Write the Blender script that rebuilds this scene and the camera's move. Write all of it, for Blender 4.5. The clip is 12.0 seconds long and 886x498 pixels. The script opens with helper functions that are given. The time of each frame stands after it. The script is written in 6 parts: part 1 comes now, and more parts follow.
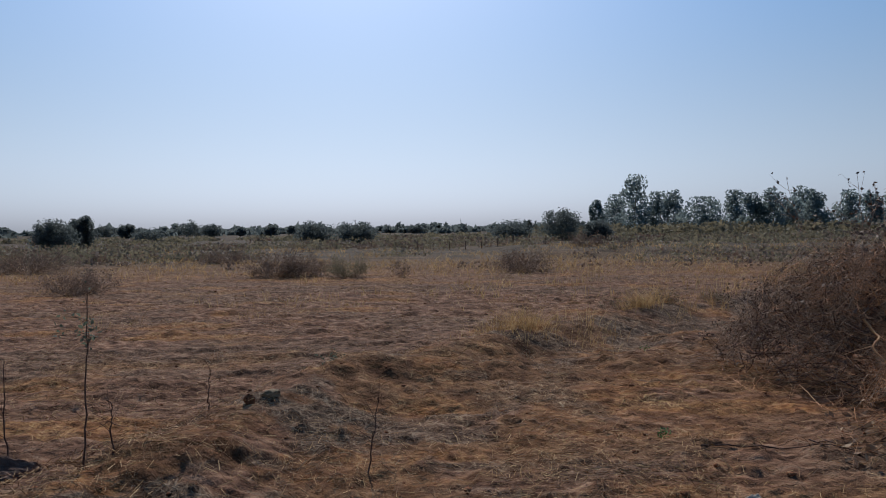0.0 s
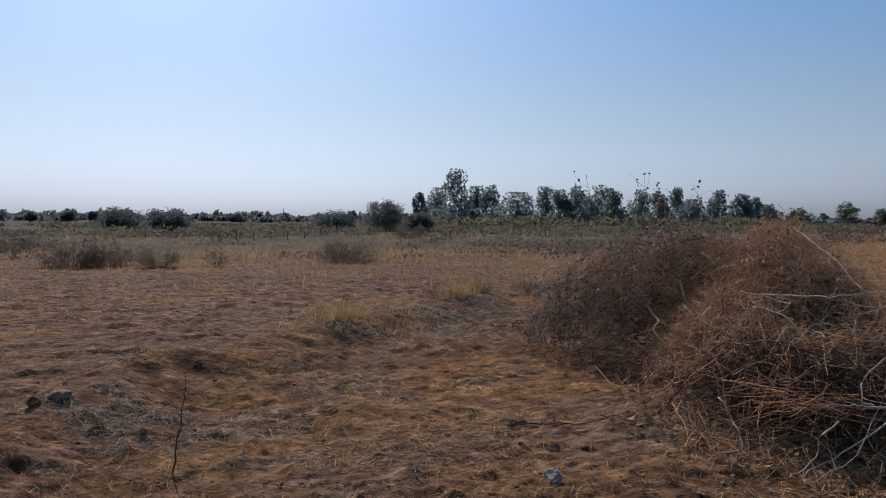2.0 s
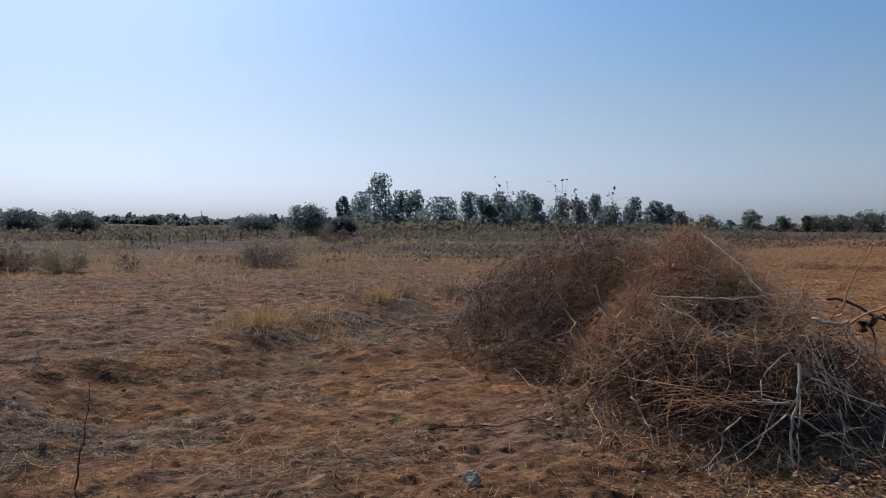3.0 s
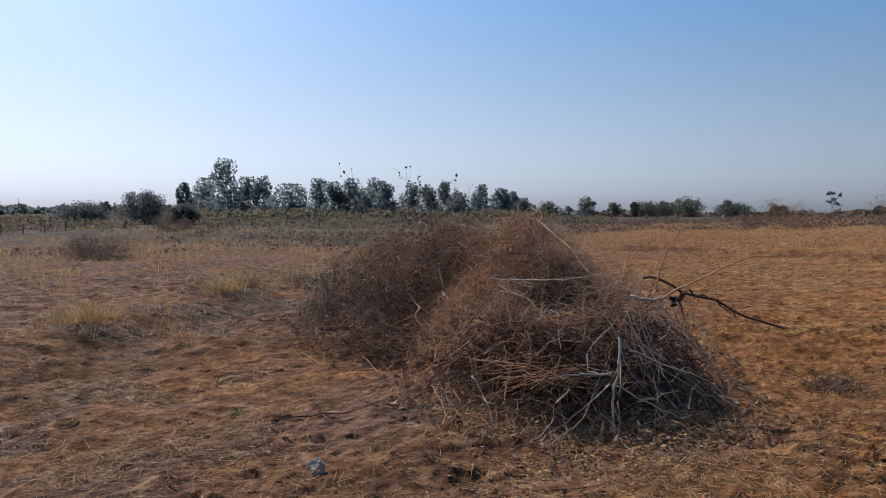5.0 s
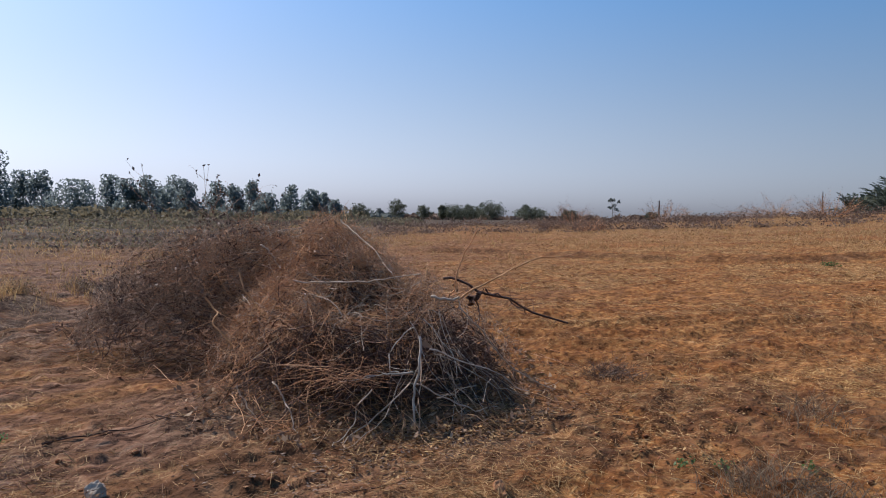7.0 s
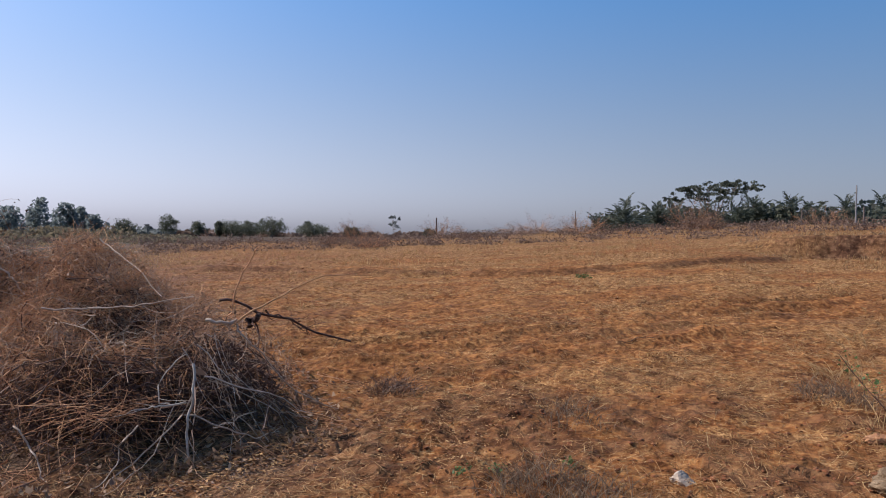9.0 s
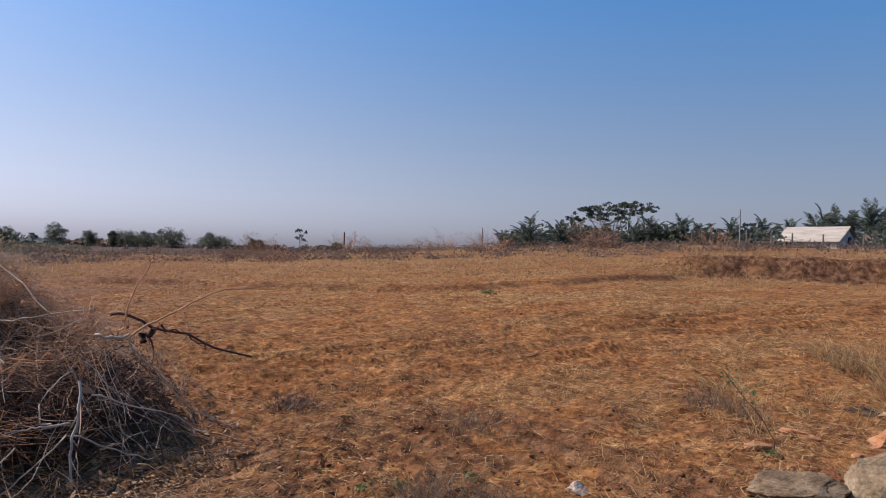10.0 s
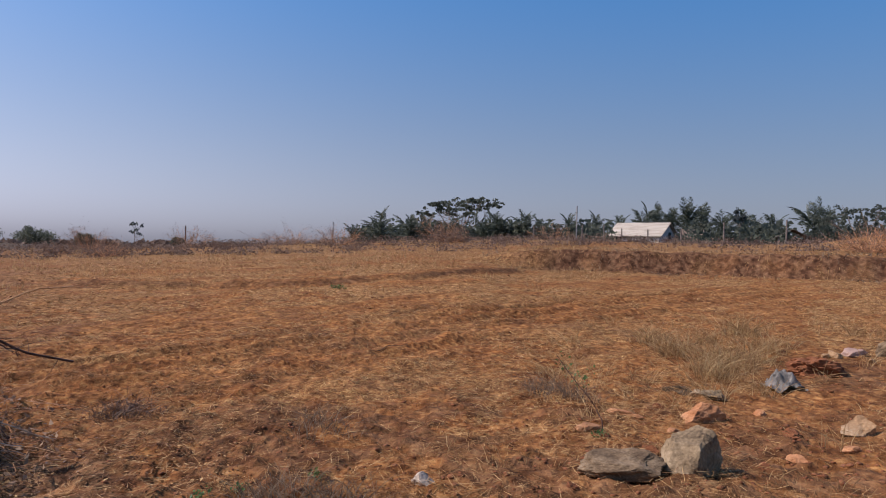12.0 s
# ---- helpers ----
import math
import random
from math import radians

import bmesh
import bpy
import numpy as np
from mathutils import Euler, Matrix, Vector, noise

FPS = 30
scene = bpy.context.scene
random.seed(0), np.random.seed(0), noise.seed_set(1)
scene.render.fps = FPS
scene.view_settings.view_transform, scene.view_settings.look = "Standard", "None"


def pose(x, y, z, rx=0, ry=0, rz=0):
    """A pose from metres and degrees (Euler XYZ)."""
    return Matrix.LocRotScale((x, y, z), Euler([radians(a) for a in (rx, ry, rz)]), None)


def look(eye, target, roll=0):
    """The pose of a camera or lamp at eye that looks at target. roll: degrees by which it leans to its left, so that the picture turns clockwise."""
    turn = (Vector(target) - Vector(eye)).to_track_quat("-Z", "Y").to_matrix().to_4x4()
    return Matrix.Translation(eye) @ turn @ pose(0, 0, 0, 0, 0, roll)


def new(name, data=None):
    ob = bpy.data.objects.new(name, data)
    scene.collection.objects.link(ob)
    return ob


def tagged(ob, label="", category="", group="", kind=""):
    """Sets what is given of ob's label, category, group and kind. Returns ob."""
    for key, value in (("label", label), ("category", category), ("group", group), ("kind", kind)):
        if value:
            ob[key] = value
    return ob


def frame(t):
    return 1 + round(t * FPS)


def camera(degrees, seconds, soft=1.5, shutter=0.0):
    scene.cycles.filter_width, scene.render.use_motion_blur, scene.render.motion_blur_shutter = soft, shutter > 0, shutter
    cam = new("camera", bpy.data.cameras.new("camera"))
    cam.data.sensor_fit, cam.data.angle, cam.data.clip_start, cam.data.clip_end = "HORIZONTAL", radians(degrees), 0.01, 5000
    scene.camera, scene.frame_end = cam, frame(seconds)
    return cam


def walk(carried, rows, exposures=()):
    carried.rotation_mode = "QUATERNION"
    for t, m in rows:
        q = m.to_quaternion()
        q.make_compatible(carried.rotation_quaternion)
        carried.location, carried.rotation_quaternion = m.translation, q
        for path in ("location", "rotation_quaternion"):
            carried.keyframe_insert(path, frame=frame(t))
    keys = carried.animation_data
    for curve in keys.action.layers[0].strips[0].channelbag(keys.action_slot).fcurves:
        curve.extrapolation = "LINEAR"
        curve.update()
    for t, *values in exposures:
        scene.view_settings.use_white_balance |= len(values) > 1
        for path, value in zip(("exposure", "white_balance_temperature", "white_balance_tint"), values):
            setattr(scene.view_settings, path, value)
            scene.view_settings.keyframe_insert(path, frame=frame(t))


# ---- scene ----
cam = camera(65.4, 12.0, soft=1.0)
EYE = 1.5
PATH = [
    (0, 0.000, -0.000, -0.003, 0.00, -1.65, -0.63),
    (0.5, 0.010, -0.003, -0.010, -4.99, -2.49, -0.37),
    (1, 0.021, -0.001, -0.010, -8.32, -2.48, -0.31),
    (1.5, 0.032, 0.002, -0.011, -11.32, -2.60, 0.23),
    (2, 0.044, 0.003, -0.011, -14.52, -2.44, 0.47),
    (2.5, 0.055, 0.002, -0.013, -17.57, -2.33, 0.78),
    (3, 0.069, 0.001, -0.014, -20.80, -2.00, 0.81),
    (3.2, 0.074, -0.003, -0.013, -21.92, -2.19, 0.66),
    (4.8, 0.110, -0.037, -0.015, -31.55, -2.84, 0.27),
    (5, 0.117, -0.044, -0.015, -33.07, -2.94, 0.48),
    (5.5, 0.133, -0.058, -0.015, -37.12, -2.80, 0.30),
    (6, 0.152, -0.074, -0.016, -41.15, -2.67, 0.57),
    (6.5, 0.151, -0.081, -0.016, -45.13, -3.14, 0.69),
    (6.7, 0.154, -0.084, -0.014, -46.57, -2.82, 0.89),
    (8.3, 0.180, -0.096, -0.007, -59.64, -2.23, 0.86),
    (8.5, 0.180, -0.094, -0.002, -61.98, -1.57, 0.72),
    (9, 0.175, -0.089, 0.006, -66.50, -0.88, 1.01),
    (9.5, 0.170, -0.093, 0.009, -69.97, -0.22, 1.45),
    (10, 0.159, -0.111, 0.007, -74.08, 0.56, 1.89),
    (10.5, 0.161, -0.124, 0.011, -76.84, 0.69, 1.75),
    (11, 0.175, -0.135, 0.007, -80.74, 0.59, 1.77),
    (11.5, 0.182, -0.141, 0.006, -84.32, 0.63, 2.36),
    (12, 0.185, -0.149, 0.008, -86.38, 0.48, 1.65),
]
walk(cam, [(t, pose(x, y, EYE + z, 90 + pitch, 0, yaw) @ pose(0, 0, 0, 0, 0, roll)) for t, x, y, z, yaw, pitch, roll in PATH],
     exposures=[(0.0, -0.53, 5950, 10), (3.0, -0.33, 5950, 10), (5.0, -0.14, 6000, 12), (8.5, 0.12, 6200, 20), (12.0, 0.04, 6250, 25)])

# ---- light ----
SUN_AZ, SUN_EL = -8.0, 45.0
world = bpy.data.worlds.new("world")
scene.world = world
world.use_nodes = True
wn = world.node_tree
sky = wn.nodes.new("ShaderNodeTexSky")
sky.sky_type, sky.sun_disc = "NISHITA", False
sky.sun_elevation, sky.sun_rotation = radians(SUN_EL), radians(SUN_AZ)
sky.air_density, sky.dust_density, sky.ozone_density = 1.0, 1.4, 3.5
wn.nodes["Background"].inputs["Strength"].default_value = 0.12
# dusty heat haze that whitens the sky towards the horizon, brighter on the sun's side
way, split, fade, veil = (wn.nodes.new(k) for k in ("ShaderNodeTexCoord", "ShaderNodeSeparateXYZ", "ShaderNodeMapRange", "ShaderNodeMix"))
wn.links.new(way.outputs["Generated"], split.inputs[0])
wn.links.new(split.outputs["Z"], fade.inputs["Value"])
fade.interpolation_type = "SMOOTHSTEP"
fade.inputs["From Min"].default_value, fade.inputs["From Max"].default_value = 0.0, 0.5
fade.inputs["To Min"].default_value, fade.inputs["To Max"].default_value = 0.85, 0.05
veil.data_type = "RGBA"
wn.links.new(fade.outputs[0], veil.inputs["Factor"])
deep = wn.nodes.new("ShaderNodeHueSaturation")
deep.inputs["Saturation"].default_value, deep.inputs["Value"].default_value = 1.36, 1.3
deep.inputs["Hue"].default_value = 0.492
wn.links.new(sky.outputs[0], deep.inputs["Color"])
wn.links.new(deep.outputs[0], veil.inputs["A"])
grey_of, tint = wn.nodes.new("ShaderNodeRGBToBW"), wn.nodes.new("ShaderNodeVectorMath")
tint.operation = "MULTIPLY"
tint.inputs[1].default_value = (0.77, 0.85, 1.0)
wn.links.new(sky.outputs[0], grey_of.inputs[0])
wn.links.new(grey_of.outputs[0], tint.inputs[0])
facing, glow_of, forward = (wn.nodes.new(k) for k in ("ShaderNodeVectorMath", "ShaderNodeMapRange", "ShaderNodeVectorMath"))
facing.operation, forward.operation = "DOT_PRODUCT", "SCALE"
facing.inputs[1].default_value = (math.sin(radians(SUN_AZ)), math.cos(radians(SUN_AZ)), 0.0)
wn.links.new(way.outputs["Generated"], facing.inputs[0])
wn.links.new(facing.outputs["Value"], glow_of.inputs["Value"])
glow_of.interpolation_type = "SMOOTHSTEP"
glow_of.inputs["From Min"].default_value, glow_of.inputs["From Max"].default_value = -0.9, 0.7
glow_of.inputs["To Min"].default_value, glow_of.inputs["To Max"].default_value = 0.5, 1.04
wn.links.new(tint.outputs[0], forward.inputs[0])
wn.links.new(glow_of.outputs[0], forward.inputs["Scale"])
wn.links.new(forward.outputs[0], veil.inputs["B"])
wn.links.new(veil.outputs["Result"], wn.nodes["Background"].inputs["Color"])
sun_data = bpy.data.lights.new("sun", "SUN")
sun_data.energy, sun_data.angle, sun_data.color = 4.8, radians(0.6), (1.0, 0.93, 0.82)
sun = new("sun", sun_data)
sa, se = radians(SUN_AZ), radians(SUN_EL)
SUNWAY = Vector((math.sin(sa) * math.cos(se), math.cos(sa) * math.cos(se), math.sin(se)))
sun.matrix_basis = look(SUNWAY * 60, (0, 0, 0))

# ---- small maths ----


def vnoise(x, y, seed):
    """Smooth value noise in 0..1 with cells of one unit."""
    table = np.random.RandomState(seed).rand(256, 256)
    xi, yi = np.floor(x).astype(int), np.floor(y).astype(int)
    u, v = x - xi, y - yi
    u, v = u * u * (3 - 2 * u), v * v * (3 - 2 * v)
    a, b = table[xi % 256, yi % 256], table[(xi + 1) % 256, yi % 256]
    c, d = table[xi % 256, (yi + 1) % 256], table[(xi + 1) % 256, (yi + 1) % 256]
    return (a * (1 - u) + b * u) * (1 - v) + (c * (1 - u) + d * u) * v


def fbm(x, y, seed, octaves=3):
    total, amp, norm = 0, 1.0, 0.0
    for k in range(octaves):
        total = total + amp * vnoise(x * 2 ** k + 17.3 * k, y * 2 ** k + 5.1 * k, seed + k)
        norm += amp
        amp *= 0.5
    return total / norm


def step(a, b, x):
    t = np.clip((x - a) / (b - a), 0, 1)
    return t * t * (3 - 2 * t)


BERM = np.array([(-6.5, -1.5), (-3.2, 1.8), (-1.75, 4.2), (-1.5, 5.0), (-1.14, 6.1), (0.5, 8.15), (3.3, 11.05), (9.2, 16.5), (18.0, 25.0)])
TRACKS = [np.array(p) for p in (
    [(4.0, 7.5), (6.6, 3.95), (7.8, 2.7), (10.05, 1.1), (13.1, -1.1), (16.1, -3.9), (21.0, -9.0)],
    [(5.0, 8.5), (6.9, 4.9), (8.3, 3.6), (10.2, 2.0), (12.9, 0.45), (15.7, -1.9), (21.0, -7.0)],
    [(18.0, 16.0), (18.8, 11.8), (18.7, 8.5), (19.2, 5.5), (21.2, 2.6), (27.0, -1.0)])]


def to_line(x, y, line):
    """Distance to a polyline, and the side (plus: left of it)."""
    best, side = np.full(np.shape(x), 1e9), np.zeros(np.shape(x))
    for (ax, ay), (bx, by) in zip(line[:-1], line[1:]):
        dx, dy = bx - ax, by - ay
        u = np.clip(((x - ax) * dx + (y - ay) * dy) / (dx * dx + dy * dy), 0, 1)
        d = np.hypot(x - ax - u * dx, y - ay - u * dy)
        s = dx * (y - ay) - dy * (x - ax)
        side = np.where(d < best, s, side)
        best = np.minimum(best, d)
    return best, np.sign(side)


def hump(x, y, cx, cy, lx, ly, turn=0.0):
    c, s = math.cos(radians(turn)), math.sin(radians(turn))
    u, v = (x - cx) * c + (y - cy) * s, -(x - cx) * s + (y - cy) * c
    return np.exp(-(u / lx) ** 2 - (v / ly) ** 2)


RISE_AZ = np.array([-180, -150, 34, 43, 51, 60, 67, 76, 84, 95, 120, 150, 180.0])
RISE_H = np.array([0.0, 0, 0, 0.6, 1.0, 1.25, 1.55, 1.95, 2.3, 2.5, 2.6, 1.5, 0])


def bank_edge(x, y):
    """Distance of the foot of the cut bank, with its gullies."""
    az = np.degrees(np.arctan2(x, y))
    return 28.8 + 0.7 * fbm(az * 0.12, az * 0 + 3, 41, 2) + 0.3 * fbm(az * 0.7, az * 0 + 8, 43, 2) + 0.35 * fbm(az * 1.6, az * 0 + 5, 44, 2)


def shape_of_land(x, y):
    """The land without its fine clods."""
    r, az = np.hypot(x, y), np.degrees(np.arctan2(x, y))
    rise = np.interp(az, RISE_AZ, RISE_H)
    ramp = np.clip((r - 4) / 42, 0, 1) ** 1.25
    bank = step(88, 95, az) * (1 - step(130, 150, az))
    edge = bank_edge(x, y)
    foot = 0.98 * np.clip((r - 4) / 25, 0, 1) ** 1.15
    cut = foot + 0.9 * step(0, 1.15, r - edge) + 0.75 * step(1, 16, r - edge)
    rugged = 0.2 * (fbm(x * 2.2, y * 2.2, 45, 3) - 0.5) * np.exp(-((r - edge - 1.0) / 1.6) ** 2)
    h = (1 - bank) * rise * ramp + bank * (cut + rugged)
    d, side = to_line(x, y, BERM)
    near = 1 - step(20, 34, r)
    h = h + near * (-0.16 * step(0.15, 1.3, d) * (side > 0) + (0.14 + 0.14 * fbm(x * 0.9, y * 0.9, 11, 2)) * np.exp(-(d / 0.55) ** 2))
    h = h + 0.13 * hump(x, y, 0.35, 6.75, 1.3, 0.32, 8) + 0.10 * hump(x, y, 1.0, 6.2, 0.9, 0.25, -5) + 0.08 * hump(x, y, 2.2, 7.6, 0.7, 0.3, 50)
    back = step(36, 38.5, y - 0.12 * x + 2.5 * fbm(x * 0.08, y * 0.0 + 2, 21, 2)) * step(2, 6, x) * (1 - step(34, 40, x))
    h = h + 0.35 * back * (1 - step(46, 60, y))
    h = h + 0.35 * (fbm(x / 30, y / 30, 61, 3) - 0.5) * step(18, 60, r)
    h = h + 0.2 * hump(x, y, 46, 2.5, 6, 4) + 0.1 * hump(x, y, 42, 12, 4, 3) + 0.8 * hump(x, y, 36, -21.5, 3.6, 3.2)
    return h


def rut_wave(x, y):
    """Ruts that run beside the first wheel track: -1..1, and where they lie."""
    d, side = to_line(x, y, TRACKS[0])
    off = d * side + 0.5 * (fbm(x * 0.35, y * 0.35, 83, 2) - 0.5)
    where = step(-1.2, -0.2, off) * (1 - step(2.0, 3.4, off)) * step(0.3, 0.55, fbm(x * 0.5, y * 0.5, 82, 2))
    return np.sin(off * 2 * np.pi / 0.72), where


def bareness(x, y):
    """Share of open red soil."""
    b = np.zeros(np.shape(x))
    for line, w in zip(TRACKS, (0.55, 0.55, 0.3)):
        d, _ = to_line(x, y, line)
        b = np.maximum(b, np.exp(-(d / w) ** 2))
    b = np.maximum(b, 0.9 * hump(x, y, 4.9, -0.2, 1.0, 1.3))
    b = np.maximum(b, 0.8 * hump(x, y, 5.4, 3.0, 1.2, 0.5, -20))
    b = np.maximum(b, 0.6 * hump(x, y, 4.3, 2.0, 0.8, 0.4))
    b = np.maximum(b, 0.6 * hump(x, y, 1.9, 3.2, 0.8, 0.4))
    b = np.maximum(b, 0.8 * hump(x, y, -0.4, 6.3, 0.6, 0.35))
    b = np.maximum(b, 0.7 * hump(x, y, 1.9, 7.2, 0.8, 0.5, 40))
    b = np.maximum(b, 0.7 * hump(x, y, 6.0, -2.6, 1.2, 0.9))
    b = np.maximum(b, 0.5 * hump(x, y, 10.0, 1.5, 5.0, 2.2, -35))
    wave, where = rut_wave(x, y)
    b = np.maximum(b, where * (0.62 + 0.38 * wave))
    az, r = np.degrees(np.arctan2(x, y)), np.hypot(x, y)
    u, v = 0.74 * x - 0.67 * y, 0.67 * x + 0.74 * y
    b = np.maximum(b, 0.85 * step(0.52, 0.62, fbm(u * 0.3, v * 1.1, 73, 4)) * step(44, 56, az) * (1 - step(30, 40, r)))
    b = np.maximum(b, 0.45 * step(0.53, 0.62, fbm(x * 0.45 + 0.1 * y, y * 1.7, 74, 4)) * (1 - step(30, 46, az)) * (1 - step(18, 30, r)))
    return np.clip(b * (0.55 + 0.8 * fbm(x * 1.3, y * 1.3, 71, 3)), 0, 1)


def ground_z(x, y):
    x, y = np.asarray(x, float), np.asarray(y, float)
    r = np.hypot(x, y)
    near = 1 - step(15, 40, r)
    d, side = to_line(x, y, BERM)
    field = (side > 0) * step(0.8, 2.0, d)
    h = shape_of_land(x, y)
    h = h + near * 0.06 * (fbm(x * 1.2, y * 1.7, 81, 3) - 0.5)
    h = h + 0.045 * np.exp(-((d * side + 0.7) / 1.1) ** 2) * (1 - step(9, 13, r)) * (step(0.4, 0.62, fbm(x * 1.9, y * 2.3, 29, 3)) - 0.5)
    h = h + near * field * 0.05 * (fbm(x * 0.6 - 0.1 * y, y * 3.2 - 0.3 * x, 84, 3) - 0.5)
    h = h + near * field * 0.035 * (step(0.48, 0.56, fbm(x * 0.8 - 0.1 * y, y * 3.0 - 0.25 * x, 85, 3)) - 0.5)
    h = h + near * 0.02 * (step(0.5, 0.56, fbm(x * 1.3, y * 2.2, 88, 4)) - 0.5)
    crust = step(0.5, 0.57, fbm(x * 3.2, y * 4.2, 98, 3)) * step(0.36, 0.56, fbm(x * 0.6, y * 0.8, 99, 2))
    h = h + near * 0.022 * crust
    h = h + 0.07 * (1 - step(6, 9, r)) * step(50, 62, np.degrees(np.arctan2(x, y))) * step(0.47, 0.6, fbm(x * 2.0, y * 2.0, 101, 3)) * (fbm(x * 7, y * 7, 102, 2) - 0.35)
    clod = fbm(x * 8, y * 8, 91, 2)
    h = h + near * 0.03 * (clod - 0.5) + near * 0.03 * np.clip(clod - 0.7, 0, 1) / 0.3
    h = h + (1 - step(8, 13, r)) * 0.03 * (fbm(x * 15, y * 15, 94, 2) - 0.5)
    for line in TRACKS[:2]:
        d, _ = to_line(x, y, line)
        d = d + 0.25 * (fbm(x * 0.7, y * 0.7, 86, 2) - 0.5)
        h = h - near * 0.045 * np.exp(-((d - 0.45) / 0.16) ** 2) * step(0.35, 0.6, fbm(x * 0.8, y * 0.8, 87, 2))
    wave, where = rut_wave(x, y)
    h = h - near * 0.045 * where * wave
    d, _ = to_line(x, y, TRACKS[2])
    d = d + 0.5 * (fbm(x * 0.5, y * 0.5, 92, 2) - 0.5)
    h = h + (1 - step(28, 34, r)) * (0.13 * np.exp(-((d - 0.1) / 0.28) ** 2) - 0.06 * np.exp(-((d - 0.7) / 0.3) ** 2)) * step(0.3, 0.5, fbm(x * 0.4, y * 0.4, 93, 2))
    return h


def polar(az, r):
    return r * math.sin(radians(az)), r * math.cos(radians(az))


# ---- mesh helpers ----
def np_mesh(name, verts, faces, material, smooth=False, attrs=None):
    me = bpy.data.meshes.new(name)
    verts, faces = np.asarray(verts, np.float32), np.asarray(faces, np.int32)
    k = faces.shape[1]
    me.vertices.add(len(verts))
    me.vertices.foreach_set("co", verts.ravel())
    me.loops.add(faces.size)
    me.loops.foreach_set("vertex_index", faces.ravel())
    me.polygons.add(len(faces))
    me.polygons.foreach_set("loop_start", np.arange(0, faces.size, k, dtype=np.int32))
    me.update(calc_edges=True)
    for key, values in (attrs or {}).items():
        me.attributes.new(key, "FLOAT", "POINT").data.foreach_set("value", np.asarray(values, np.float32))
    if smooth:
        me.shade_smooth()
    me.materials.append(material)
    return me


def child(name, me, parent, label="", kind=""):
    ob = new(name, me)
    ob.parent = parent
    return tagged(ob, label, kind=kind)


def thing(name, x, y, z, label, category, group="", kind="", turn=0.0, size=1.0):
    ob = new(name)
    ob.empty_display_size = 0.2
    ob.matrix_basis = pose(x, y, z, 0, 0, turn) @ Matrix.Diagonal((size, size, size, 1))
    return tagged(ob, label, category, group, kind)


def unit(v):
    return v / np.maximum(np.linalg.norm(v, axis=-1, keepdims=True), 1e-9)


def tubes(paths, radii, sides=4):
    """Tubes along n paths of k points; radii n x k."""
    n, k, _ = paths.shape
    along = np.gradient(paths, axis=1)
    along = unit(along)
    ref = np.where(np.abs(along[..., 2:3]) > 0.8, np.array([1.0, 0, 0]), np.array([0, 0, 1.0]))
    u = unit(np.cross(along, ref))
    v = np.cross(along, u)
    a = np.arange(sides) * 2 * np.pi / sides
    ring = u[:, :, None] * np.cos(a)[None, None, :, None] + v[:, :, None] * np.sin(a)[None, None, :, None]
    verts = (paths[:, :, None] + ring * radii[:, :, None, None]).reshape(-1, 3)
    i, j, s = np.meshgrid(np.arange(n), np.arange(k - 1), np.arange(sides), indexing="ij")
    base = (i * k + j) * sides
    s2 = (s + 1) % sides
    faces = np.stack([base + s, base + s2, base + sides + s2, base + sides + s], -1).reshape(-1, 4)
    return verts, faces


def strips(paths, widths, rs, flat=0.0):
    """Flat blades along n paths of k points."""
    n, k, _ = paths.shape
    along = unit(paths[:, -1] - paths[:, 0])
    side = unit(np.cross(along, unit(rs.normal(size=(n, 3)) + np.array([0, 0, flat]))))
    off = side[:, None] * widths[:, :, None] * 0.5
    verts = np.stack([paths - off, paths + off], 2).reshape(-1, 3)
    i, j = np.meshgrid(np.arange(n), np.arange(k - 1), indexing="ij")
    b = (i * k + j) * 2
    faces = np.stack([b, b + 1, b + 3, b + 2], -1).reshape(-1, 4)
    return verts, faces


def leaf_cards(centres, size, rs, stretch=1.6, droop=0.0):
    """A bent leaf or leaf spray of four corners at every centre."""
    n = len(centres)
    a = unit(rs.normal(size=(n, 3)) + np.array([0, 0, -droop]))
    b = unit(np.cross(a, rs.normal(size=(n, 3))))
    s = size * (0.55 + 0.9 * rs.rand(n, 1))
    lift = np.cross(a, b) * s * 0.25
    verts = np.stack([centres - a * s * stretch / 2, centres + b * s / 2 + lift, centres + a * s * stretch / 2, centres - b * s / 2 + lift], 1).reshape(-1, 3)
    return verts, np.arange(4 * n).reshape(n, 4)


def joined(parts):
    verts, faces, at = [], [], 0
    for v, f in parts:
        verts.append(v)
        faces.append(f + at)
        at += len(v)
    return np.concatenate(verts), np.concatenate(faces)


def in_ball(n, rs):
    return unit(rs.normal(size=(n, 3))) * rs.rand(n, 1) ** 0.45


# ---- materials ----
def nodes_of(name):
    m = bpy.data.materials.new(name)
    m.use_nodes = True
    return m, m.node_tree.nodes, m.node_tree.links, m.node_tree.nodes["Principled BSDF"]


def ramp_node(nodes, colours):
    r = nodes.new("ShaderNodeValToRGB")
    while len(r.color_ramp.elements) < len(colours):
        r.color_ramp.elements.new(0.5)
    for e, (at, c) in zip(r.color_ramp.elements, colours):
        e.position, e.color = at, (*c, 1)
    return r


